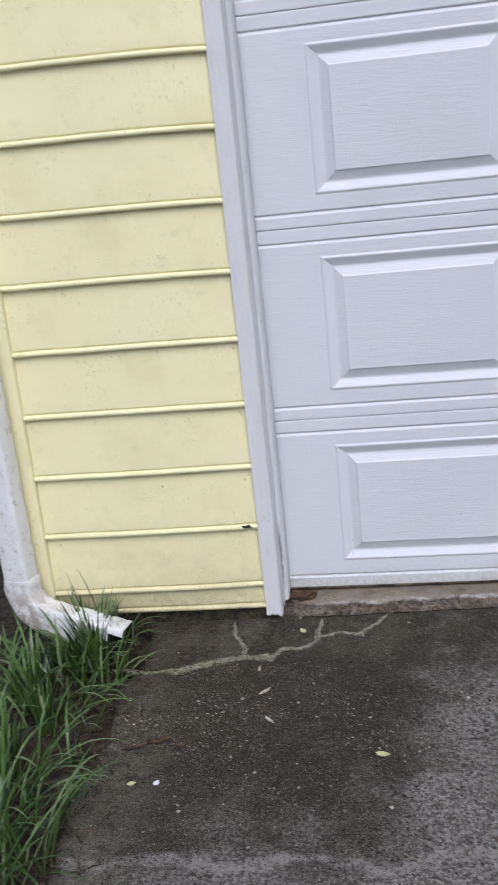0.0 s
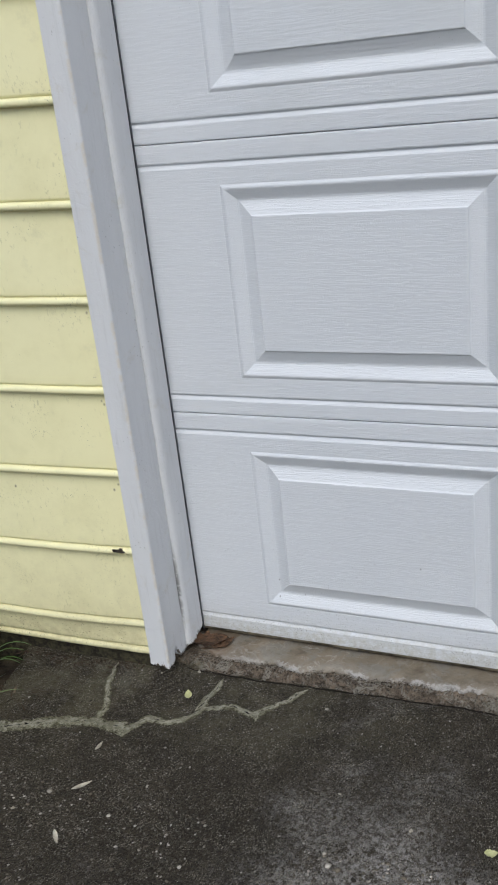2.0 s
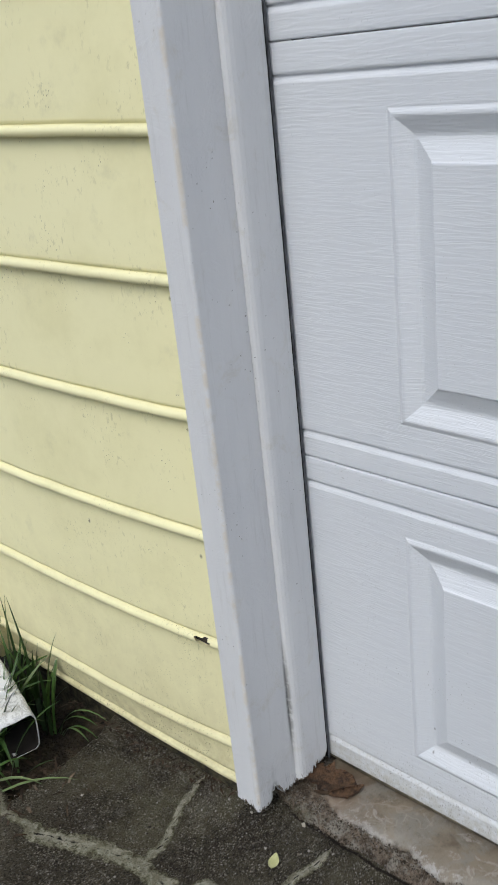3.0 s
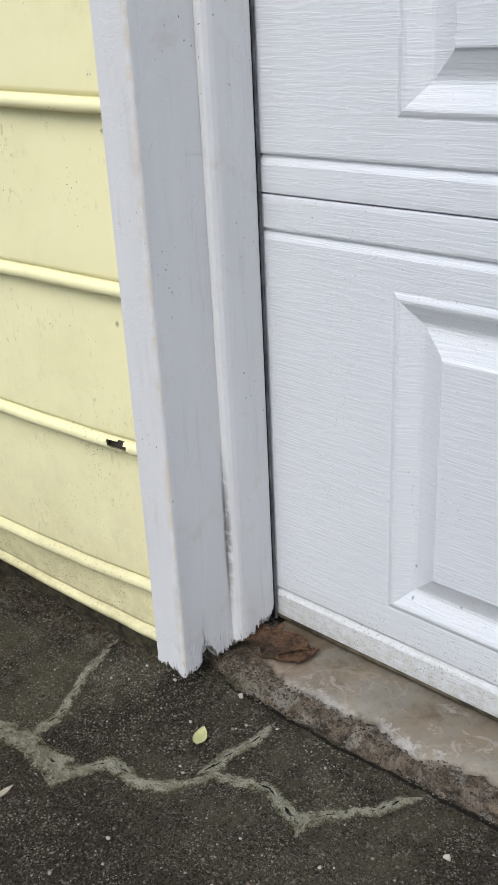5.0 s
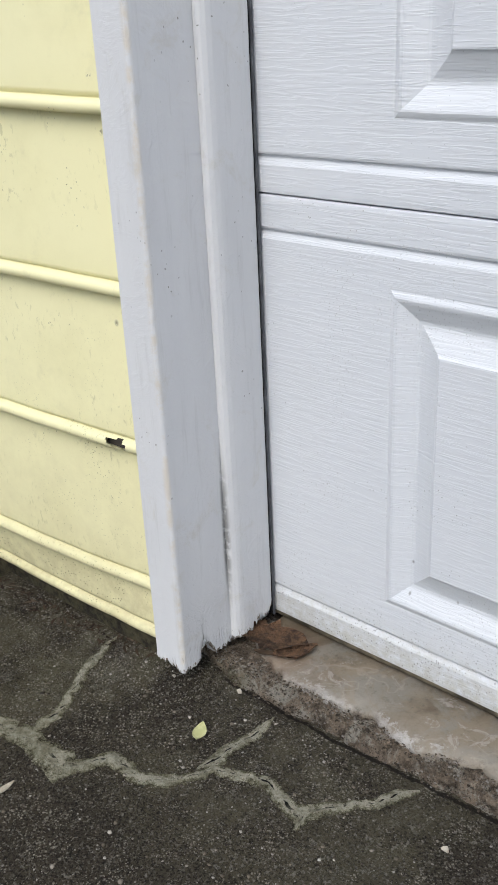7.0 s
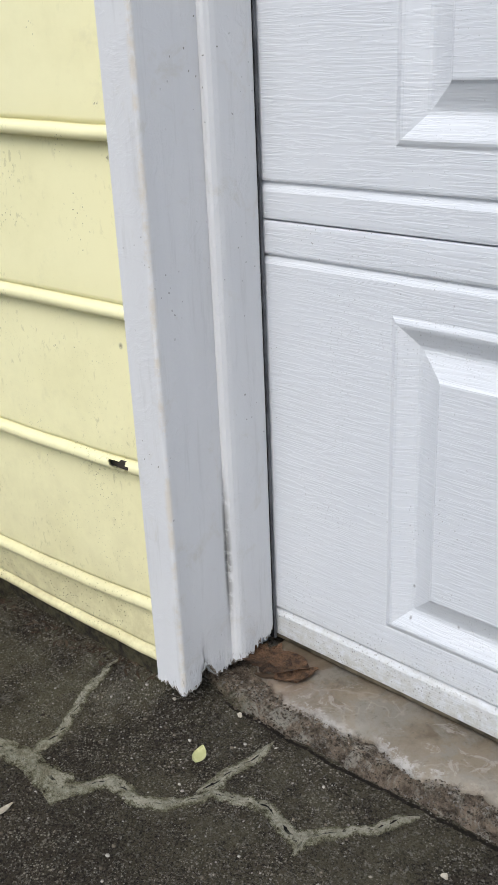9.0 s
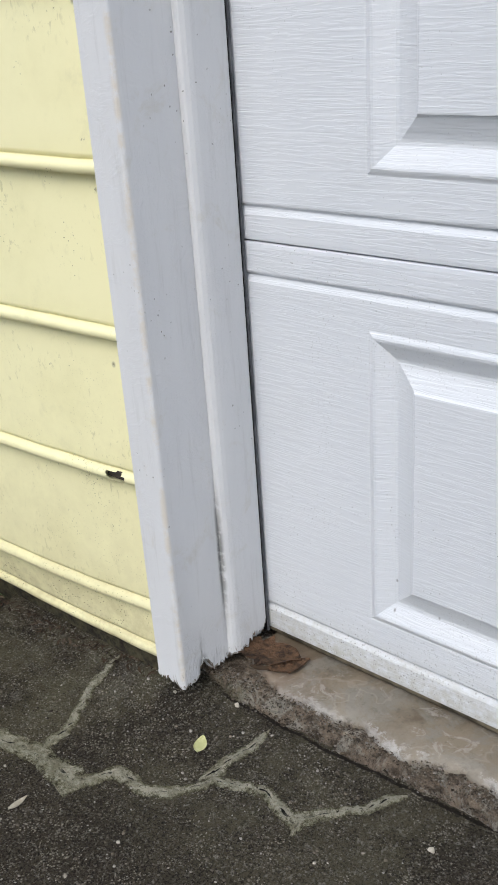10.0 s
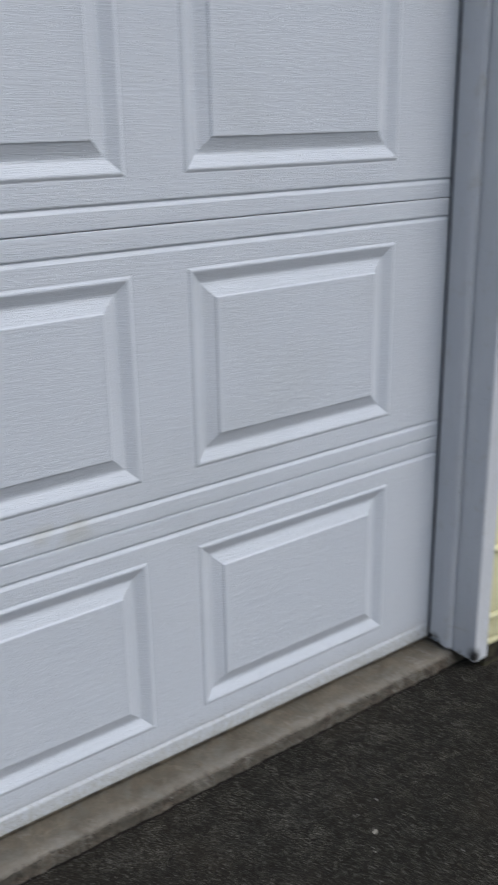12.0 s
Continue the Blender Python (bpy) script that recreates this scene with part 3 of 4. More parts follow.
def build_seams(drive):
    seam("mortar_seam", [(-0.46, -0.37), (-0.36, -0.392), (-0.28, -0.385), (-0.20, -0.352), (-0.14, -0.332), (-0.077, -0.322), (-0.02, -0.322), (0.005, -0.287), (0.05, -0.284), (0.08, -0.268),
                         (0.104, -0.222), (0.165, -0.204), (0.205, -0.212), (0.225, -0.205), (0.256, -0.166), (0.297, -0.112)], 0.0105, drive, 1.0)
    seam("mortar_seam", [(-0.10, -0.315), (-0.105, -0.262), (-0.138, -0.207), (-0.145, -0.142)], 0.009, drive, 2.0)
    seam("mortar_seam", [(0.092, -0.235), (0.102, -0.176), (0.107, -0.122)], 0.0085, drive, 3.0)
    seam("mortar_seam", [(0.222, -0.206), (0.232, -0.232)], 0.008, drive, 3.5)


def sill_front(x):
    t = min(max((x - 0.15) / 0.45, 0), 1)
    return -0.102 + 0.020 * t


def build_sill():
    xs = [-0.045 + 0.006 * i for i in range(476)]
    rows = []
    for x in xs:
        y0 = sill_front(x) + 0.004 * fbm(x * 40, 0.4)
        worn = min(max((x - 0.55) / 0.5, 0), 1)
        e = y0 + 0.016 - 0.009 * worn + 0.006 * (1 - 0.6 * worn) * fbm(x * 22, 5.0) + 0.003 * fbm(x * 120, 2.0)
        row = [(x, y0 - 0.002, -0.06), (x, y0, G_Z + 0.001), (x, y0 + 0.003 + 0.003 * fbm(x * 90, 1.0), -0.020), (x, (y0 + e) / 2 + 0.004 * fbm(x * 70, 4), -0.011 + 0.003 * fbm(x * 80, 9))]
        for i in range(7):
            y = e + (0.03 - e) * i / 6
            row.append((x, y, -0.008 + (0.0025 * fbm(x * 100, y * 100) if i < 3 else 0)))
        rows.append(row)
    v, f = skin(rows)
    sill = tagged(new("door_sill", mesh_of("door_sill", v, f, M_CORE, False)), "broken brown concrete sill under the garage door", "sill", kind="structure")
    rows = []
    for x in [0.012 + 0.004 * i for i in range(682)]:
        y0 = sill_front(x) + 0.019 - 0.011 * min(max((x - 0.6) / 0.25, 0), 1) + (1 - 0.7 * min(max((x - 0.55) / 0.5, 0), 1)) * (0.013 * fbm(x * 13, 8.0) + 0.007 * fbm(x * 60, 3.0)) + 0.002 * fbm(x * 180, 2.0)
        if x < 0.09:
            y0 += 0.034 * (0.09 - x) / 0.08
        z = 0.0012 * fbm(x * 15, 1.0)
        rows.append([(x, y0, -0.0085), (x, y0 + 0.001, -0.004 + z), (x, y0 + 0.004, -0.0005 + z)] + [(x, y0 + 0.004 + (0.03 - y0) * i / 5, 0.0 + z + 0.0008 * fbm(x * 30, i * 3.1)) for i in range(1, 6)])
    v, f = skin(rows)
    me = mesh_of("cement_skim", v, f, M_SKIM, True)
    uv = me.uv_layers.new(name="across")
    for loop in me.loops:
        r, c = divmod(loop.vertex_index, 8)
        uv.data[loop.index].uv = (r / len(rows), (0.0, 0.02, 0.06, 0.25, 0.44, 0.63, 0.82, 1.0)[c])
    part("cement_skim", me, sill, "smooth tan cement skim with a chipped white edge")


# ---- garage door ----
D_LEFT, D_RIGHT = -0.014, 2.744
PANEL_X = (0.172, 0.799, 1.427, 2.052)
PANEL_W = 0.515
SEAMS = (0.0, 0.541, 1.076, 1.610, 2.145)


def panel_mesh(w, h, material):
    """A stamped raised panel: a raised rim, a sloped trough and a raised field."""
    prof = [(0.0, 0.0), (0.0014, 0.0003), (0.0028, 0.0000), (0.0046, -0.0010), (0.0064, -0.0019), (0.0085, -0.0024), (0.0108, -0.0020), (0.013, -0.0010), (0.027, 0.0062), (0.0300, 0.0076), (0.0335, 0.0081), (0.037, 0.0074), (0.041, 0.0060), (0.0575, -0.0008), (0.0590, -0.0020), (0.0602, -0.0038), (0.0620, -0.0042), (0.070, -0.0040)]
    verts, faces = [], []
    corners = lambda i, y: [(i, y, i), (w - i, y, i), (w - i, y, h - i), (i, y, h - i)]
    for side in range(4):
        n = len(verts)
        for i, y in prof:
            ring = corners(i, y)
            verts += [ring[side], ring[(side + 1) % 4]]
        faces += [(n + 2 * r, n + 2 * r + 1, n + 2 * r + 3, n + 2 * r + 2) for r in range(len(prof) - 1)]
    n = len(verts)
    verts += corners(*prof[-1])
    faces.append((n, n + 1, n + 2, n + 3))
    return mesh_of("panel", verts, faces, material)


def section_mesh(z0, z1, pz0, pz1, material, bottom):
    """The flat of one section with its two rolled grooves, openings for the panels, and folded edges."""
    lo, hi = (0.040 if bottom else 0.0385), 0.0385
    lev = [(z0 + 0.0006, 0.030), (z0 + 0.0006, 0.003), (z0 + 0.002, 0.0005), (z0 + 0.006, 0.0)]
    lev += [(z0 + lo - 0.0085, 0.0), (z0 + lo - 0.006, 0.0012), (z0 + lo - 0.001, 0.0044), (z0 + lo + 0.001, 0.0044), (z0 + lo + 0.0025, 0.0008), (z0 + lo + 0.005, 0.0), (pz0, 0.0), (pz1, 0.0)]
    lev += [(z1 - hi - 0.0085, 0.0), (z1 - hi - 0.006, 0.0012), (z1 - hi - 0.001, 0.0044), (z1 - hi + 0.001, 0.0044), (z1 - hi + 0.0025, 0.0008), (z1 - hi + 0.005, 0.0)]
    lev += [(z1 - 0.006, 0.0), (z1 - 0.002, 0.0005), (z1 - 0.0006, 0.003), (z1 - 0.0006, 0.030)]
    xs = [D_LEFT]
    for x in PANEL_X:
        xs += [x, x + PANEL_W]
    xs.append(D_RIGHT)
    verts = [(x, y, z) for z, y in lev for x in xs]
    n = len(xs)
    faces = []
    for i in range(len(lev) - 1):
        for j in range(n - 1):
            if lev[i][0] == pz0 and j % 2 == 1:
                continue
            a = i * n + j
            faces.append((a, a + 1, a + n + 1, a + n))
    faces.append((0, (len(lev) - 1) * n, len(lev) * n - 1, n - 1))
    return mesh_of("section", verts, faces, material, False)


def build_rubble():
    """Crumbled bits of the sill lying along its broken front."""
    rng = np.random.default_rng(9)
    bm = bmesh.new()
    bmesh.ops.create_icosphere(bm, subdivisions=1, radius=1.0)
    base = np.array([v.co[:] for v in bm.verts])
    tri = [tuple(v.index for v in fc.verts) for fc in bm.faces]
    bm.free()
    verts, faces = [], []
    for k in range(2400):
        x = rng.uniform(-0.03, 0.55) if k < 1700 else rng.uniform(0.5, 2.70)
        t = rng.random()
        y = sill_front(x) - 0.004 + 0.024 * t
        z = (-0.029, -0.012)[t > 0.3] + (0.010 * t if t > 0.3 else 0.03 * t)
        r = rng.uniform(0.0005, 0.0015) * (1.8 if rng.random() < 0.05 else 1)
        sc = base * rng.uniform(0.55, 1.25, (len(base), 1)) * np.array([r * rng.uniform(0.8, 1.6), r, r * rng.uniform(0.5, 0.9)])
        n = len(verts)
        verts += [(x + p[0], y + p[1], z + p[2]) for p in sc]
        faces += [(i + n, j + n, m + n) for i, j, m in tri]
    tagged(new("rubble", mesh_of("rubble", verts, faces, M_RUBBLE)), "crumbs of broken concrete along the sill", "rubble", kind="stuff")


def build_garage_door():
    door = tagged(new("garage_door"), "closed white sectional garage door with embossed raised panels", "garage door")
    for i in range(4):
        z0, z1 = SEAMS[i], SEAMS[i + 1]
        pz0 = z0 + (0.095 if i == 0 else 0.079)
        pz1 = z1 - 0.077
        material = M_DOOR_LOW if i == 0 else M_DOOR
        base = z0 + (0.012 if i == 0 else 0.0)
        sec = part("section", section_mesh(base, z1, pz0, pz1, material, i == 0), door, "lowest section, splashed with dirt" if i == 0 else "")
        data = panel_mesh(PANEL_W, pz1 - pz0, material)
        for x in PANEL_X:
            p = part("panel", data, sec)
            p.location = (x, 0, pz0)
    # bottom rail and rubber
    rows = []
    for x in [D_LEFT + (D_RIGHT - D_LEFT) * i / 120 for i in range(121)]:
        q = 0.0015 * fbm(x * 12, 0.2)
        rows.append([(x, 0.03, 0.006), (x, 0.006 + q, 0.004), (x, 0.003 + q, 0.006), (x, 0.0015 + q, 0.010), (x, 0.0015, 0.0145)])
    v, f = skin(rows)
    part("bottom_seal", mesh_of("bottom_seal", v, f, M_SEAL, True), door, "grimy brown rubber bottom seal")


# ---- door frame at both sides ----


def ragged_board(name, outline, foot, top, jag, seed, material, split=None):
    """An upright board of the given plan outline whose rotten foot ends in an uneven edge."""
    ring = []
    n = len(outline)
    for i in range(n):
        a, b = Vector(outline[i]), Vector(outline[(i + 1) % n])
        k = max(1, int((b - a).length / 0.0016))
        ring += [a + (b - a) * j / k for j in range(k)]
    rows = []
    for lev in (0, 1, 2, 3, 4):
        row = []
        for p in ring:
            base = foot(p.x, p.y)
            bite = jag * (0.40 * fbm(p.x * 50, p.y * 50, seed) + 0.55 * fbm(p.x * 150, p.y * 150, seed + 4, 2) + 0.65 * fbm(p.x * 330, p.y * 330, seed + 8, 2))
            zf = base + max(bite, -0.004)
            z = (zf, zf + 0.003, max(zf + 0.012, base + 0.03), base + 0.11, top)[lev]
            q = Vector((p.x, p.y))
            if split and lev < 4:
                q = split(q, z)
            if lev == 0:
                q = q + Vector((0.0015 * fbm(p.x * 300, p.y * 300, 1), 0.0015 * fbm(p.x * 300, p.y * 300, 7)))
            row.append((q.x, q.y, z))
        rows.append(row)
    v, f = skin(rows, True)
    m = len(ring)
    f.append(tuple(range(m))[::-1])
    f.append(tuple(range(len(v) - m, len(v))))
    me = mesh_of(name, v, f, material)
    me.materials.append(M_ROT)
    for p in me.polygons[:m]:
        p.material_index = 1
    me.polygons[len(f) - 2].material_index = 1
    return me


def rounded(x0, x1, y0, y1, r=0.0055):
    return [(x0 + 0.0006, y0), (x1 - r, y0), (x1 - r * 0.617, y0 + r * 0.076), (x1 - r * 0.293, y0 + r * 0.293), (x1 - r * 0.076, y0 + r * 0.617), (x1, y0 + r), (x1, y1), (x0, y1), (x0, y0 + 0.0006)]


def build_frame(side):
    """side 1: the left jamb, which stands at x = 0; side -1: the right one, mirrored at the other end of the door."""
    def fx(x):
        return x if side > 0 else 2.733 - x

    def plan(pts):
        q = [(fx(x), y) for x, y in pts]
        return q if side > 0 else q[::-1]

    front = -0.157 if side > 0 else -0.142
    frame_ob = tagged(new("trim_left" if side > 0 else "trim_right"),
                      "white painted wooden door frame, rotten and ragged at the foot" if side > 0 else "grey-white wooden door frame with small rotten holes at the foot, their dark painted in",
                      "door frame", kind="structure")
    low = 0.006 if side > 0 else 0.002

    def cas_foot(x, y):
        return low + (0.004 * (-0.003 - x) / 0.046 if side > 0 else 0)
    jag = 0.010 if side > 0 else 0.004
    part("casing_board", ragged_board("casing_board", plan(rounded(-0.049, -0.003, front, -0.127)), cas_foot, 2.21, jag, 2.0, M_TRIM), frame_ob)

    def jamb_split(q, z):
        if q.y < -0.122 and z < 0.085:
            q = Vector((q.x, q.y + 0.0045 * (1 - max(z, 0) / 0.085) + 0.0016 * fbm(z * 120, 2.2)))
        return q

    def jamb_foot(x, y):
        hole = 0.027 * max(0.0, 1 - abs(y + 0.120) / 0.017) ** 0.7 if side > 0 else 0.0
        return 0.003 + hole - 0.03 * min(0, y + 0.09)
    part("jamb_board", ragged_board("jamb_board", plan([(-0.0487, -0.130), (-0.0032, -0.130), (-0.0032, 0.05), (-0.0487, 0.05)]), jamb_foot, 2.21, jag * 0.7, 5.0, M_TRIM, jamb_split if side > 0 else None), frame_ob)

    def stop_foot(x, y):
        return 0.009 + 0.36 * max(0, y + 0.062)
    back = -0.0028 if side > 0 else -0.0004
    prof = [(back, -0.0735), (0.001, -0.0735), (0.0045, -0.0715), (0.0075, -0.067), (0.009, -0.061), (0.0095, -0.052), (0.0095, -0.0110), (0.0078, -0.0080), (back, -0.0080)]
    part("door_stop", ragged_board("door_stop", plan(prof), stop_foot, 2.21, jag * 1.5, 9.0, M_TRIM), frame_ob, "beaded white door stop")
    x0, x1 = sorted((fx(-0.002), fx(0.0066)))
    part("weather_strip", solid_box("weather_strip", x0, x1, -0.0078, -0.0012, 0.012, 2.2, M_RUBBER), frame_ob, "black rubber weather strip")
    x0, x1 = sorted((fx(0.0068), fx(0.0092)))
    part("seal_lip", solid_box("seal_lip", x0, x1, -0.0056, -0.0030, 0.010, 2.2, M_VINYL_EDGE), frame_ob, "thin grey vinyl lip of the seal")


# ---- siding ----
COURSE = 0.178
LIPS = [0.030] + [0.099 + COURSE * i for i in range(15)]


def bow(x):
    """How far the siding bellies out, away from its tucked-in end at the door frame."""
    d = max(0.0, -0.05 - x) if x < 1 else max(0.0, x - 2.79)
    return 0.036 * (1 - math.exp(-d / 0.17))


def course_mesh(x0, x1, height, hole=None, seed=0.0, belly=1.0):
    """One course with its rounded lip; belly: how much of the bow its foot takes."""
    prof = [(-0.128, 0.0006), (-0.1485, 0.0), (-0.1525, 0.0010), (-0.1552, 0.0035), (-0.1562, 0.0070), (-0.1555, 0.0105), (-0.1535, 0.0130), (-0.1505, 0.0143), (-0.1452, 0.0150), (-0.1450, 0.0164), (-0.1484, 0.0174), (-0.1490, 0.022)]
    prof += [(-0.1488 + 0.0085 * t, 0.022 + (height + 0.004 - 0.022) * t) for t in (0.15, 0.4, 0.7, 1.0)]
    xs = [x0 + (x1 - x0) * i / 40 for i in range(41)]
    if hole:
        xs = sorted(set(xs + [hole - 0.03 + 0.001 * i for i in range(61)]))
    rows = []
    for x in xs:
        wave = 0.0010 * fbm(x * 4, seed) + 0.0006 * fbm(x * 15, seed + 2)
        out = bow(x)
        row = []
        for y, z in prof:
            o = out * (belly + (1 - belly) * z / height)
            row.append((x, y + wave - (o if y < -0.13 else 0), z + wave * 0.6 + 0.25 * o))
        rows.append(row)
    v, f = skin(rows)
    keep = []
    for t in f:
        c = [sum(v[i][k] for i in t) / 4 for k in (0, 1, 2)]
        if hole and c[2] < 0.0148:
            z = c[2] - 0.25 * bow(c[0])
            q = ((c[0] - hole) / (0.016 + 0.005 * fbm(z * 200, c[0] * 200, 2))) ** 2 + ((z - 0.010 + 0.45 * (c[0] - hole)) / (0.0085 + 0.003 * fbm(c[0] * 200, 4.0))) ** 2
            if q < 1.0:
                continue
        keep.append(t[::-1])
    return mesh_of("siding_course", v, keep, M_SIDING, True)


def build_siding(name, x0, x1, label, holes, back=0.0):
    wall = tagged(new(name, solid_box(name, x0, x1, -0.124, 0.06, 0.028, 2.75, M_SHEATH)), label, "wall", kind="structure")
    for i, z in enumerate(LIPS):
        h = 0.069 if i == 0 else COURSE
        c = part("siding_course", course_mesh(x0 + (0.002 if x0 < 0 else -0.003), x1 + (0.003 if x0 < 0 else -0.0005), h, holes.get(i), i * 3.7 + x0, 0.35 if i == 0 else 1.0), wall)
        c.location = (0, back, z)
    return wall


def build_walls():
    wall = build_siding("wall_left", -0.660, -0.0495, "yellow beaded vinyl siding, mildewed, with a chipped lip", {2: -0.079})
    # small block added to keep the hole in the lip dark inside
    part("dark_hole_backing", solid_box("dark_hole_backing", -0.097, -0.068, -0.1562, -0.146, LIPS[2] + 0.004, LIPS[2] + 0.0145, M_SHEATH, 0.001), wall, "added dark block that gives the chipped lip's hole its shade")
    part("corner_post", solid_box("corner_post", -0.735, -0.657, -0.198, 0.06, 0.030, 2.75, M_SIDING, 0.004), wall, "yellow vinyl corner post")
    build_siding("wall_right", 2.7825, 4.2, "yellow beaded vinyl siding beside the right door frame", {}, 0.012)
    tagged(new("wall_above", solid_box("wall_above", -0.049, 2.782, -0.15, 0.06, 2.212, 2.75, M_SIDING)), "plain yellow wall over the garage door", "wall", kind="structure")
    tagged(new("wall_side", solid_box("wall_side", -0.733, -0.60, 0.0605, 6.0, 0.0, 2.75, M_SIDING)), "plain yellow side wall of the garage", "wall", kind="structure")
    tagged(new("wall_garage", solid_box("wall_garage", -0.6, 4.2, 0.30, 0.36, -0.1, 2.75, M_SHEATH)), "plain wall that closes the garage behind the door", "wall", kind="structure")
    tagged(new("wall_far_side", solid_box("wall_far_side", 4.2005, 4.33, -0.124, 6.0, -0.1, 2.75, M_SIDING)), "plain yellow far side wall of the garage", "wall", kind="structure")
    tagged(new("wall_back", solid_box("wall_back", -0.733, 4.33, 6.0005, 6.12, -0.1, 2.75, M_SIDING)), "plain yellow back wall of the garage", "wall", kind="structure")
    tagged(new("roof", solid_box("roof", -0.735, 4.33, -0.15, 6.12, 2.7505, 2.87, M_FOUND)), "flat dark roof that closes the garage", "roof", kind="structure")
    for nm, a, b in (("foundation_left", -0.725, -0.05), ("foundation_right", 2.783, 4.2)):
        tagged(new(nm, solid_box(nm, a, b, -0.135, 0.06, -0.2, 0.0275, M_FOUND)), "dirty concrete footing under the siding, the gap's shade in its dark colour", "foundation", kind="structure")


# ---- downspout ----


def build_downspout():
    spout = tagged(new("downspout"), "dented white metal downspout with a dirty elbow", "downspout")
    cy = -0.238

    side = Vector((math.sin(radians(13)), math.cos(radians(13)), 0))

    def tube(path, wx, wy, crumple, seed):
        rows_out, rows_in = [], []
        for i, p in enumerate(path):
            d = (path[min(len(path) - 1, i + 1)] - path[max(0, i - 1)]).normalized()
            up = side.cross(d)
            for rows, inset in ((rows_out, 0.0), (rows_in, 0.0022)):
                row = []
                for k in range(28):
                    t = 2 * math.pi * k / 28
                    c, q = math.cos(t), math.sin(t)
                    u = math.copysign(abs(c) ** 0.36, c) * (wx / 2 - inset)
                    w = math.copysign(abs(q) ** 0.36, q) * (wy / 2 - inset)
                    ruffle = crumple * (0.5 * math.sin(i * 1.9) + 1.6 * fbm(i * 0.35, t * 1.3, seed)) * (1 if abs(c) > 0.3 else 0.4)
                    row.append(p + up * (u + math.copysign(ruffle, u)) + side * w)
                rows.append(row)
        return rows_out, rows_in

    def tube_part(name, path, wx, wy, crumple, seed, label, torn=0):
        o, i = tube(path, wx, wy, crumple, seed)
        v, f = skin(o + i[::-1] + [o[0]], True)
        rings = len(o)
        if torn:
            # the cheek that faces the driveway has torn away behind the mouth
            def gone(q):
                r, k = divmod(q, 28)
                r = min(r, 2 * rings - 2 - r)
                return 20 <= k <= 26 and r >= rings - 2 - torn + abs(k - 23) // 3
            f = [t if not gone(n) else None for n, t in enumerate(f)]
        n = rings * 28
        dark = [n <= q < 2 * n - 28 for q, t in enumerate(f) if t]
        me = mesh_of(name, v, [t for t in f if t], M_SPOUT, True)
        me.materials.append(M_SPOUT_IN)
        me.polygons.foreach_set("material_index", [int(d) for d in dark])
        part(name, me, spout, label)

    x0, bend_z, radius = -0.729, 0.170, 0.096
    run = Vector((math.cos(radians(13)), -math.sin(radians(13)), 0))
    foot = Vector((x0, cy, bend_z))
    tube_part("pipe", [Vector((x0, cy, 2.7 - 0.1 * i)) for i in range(26)] + [Vector((x0, cy, bend_z - 0.004))], 0.082, 0.068, 0.0, 0.0, "straight white pipe")
    bend = [foot + Vector((0, 0, 0.03)), foot + Vector((0, 0, 0.015))] + [foot + run * radius * (1 - math.cos(radians(8 * k))) - Vector((0, 0, radius * math.sin(radians(8 * k)))) for k in range(11)]
    last = bend[-1]
    bend += [last + run * 0.0212 * i - Vector((0, 0, 0.0042 * i)) for i in range(1, 12)]
    tube_part("elbow", bend, 0.084, 0.070, 0.0050, 4.0, "crumpled dirty white elbow with a torn dark mouth", 2)


# ---- small things ----


def leaf(name, label, at, length, width, turn, material, curl=0.15, category="leaf", thick=0.0006, tilt=0.0, ragged=0.0):
    top = []
    for i in range(13):
        t = i / 12
        half = width / 2 * math.sin(math.pi * min(1, t ** 0.85)) ** 0.8 if 0 < t < 1 else 0.0004
        row = []
        for j in range(-3, 4):
            s = j / 3
            edge = 1 + ragged * fbm(i * 0.9, j * 1.7, length * 100)
            row.append(((t - 0.5) * length, half * s * edge, curl * length * (0.6 * (t - 0.5) ** 2 * 2 + 0.25 * s * s) + ragged * 0.12 * width * fbm(i * 0.8, j * 0.8, 4)))
        top.append(row)
    v, f = skin(top)
    n = len(v)
    v += [(x, y, z - thick) for x, y, z in v]
    f += [tuple(k + n for k in t[::-1]) for t in f]
    w = 7
    for i in range(12):
        a, b = i * w, (i + 1) * w
        f.append((a, a + n, b + n, b))
        a, b = a + 6, b + 6
        f.append((b, b + n, a + n, a))
    ob = new(name, mesh_of(name, v, f, material, True))
    ob.matrix_world = pose(*at, tilt, 0, turn)
    return tagged(ob, label, category)


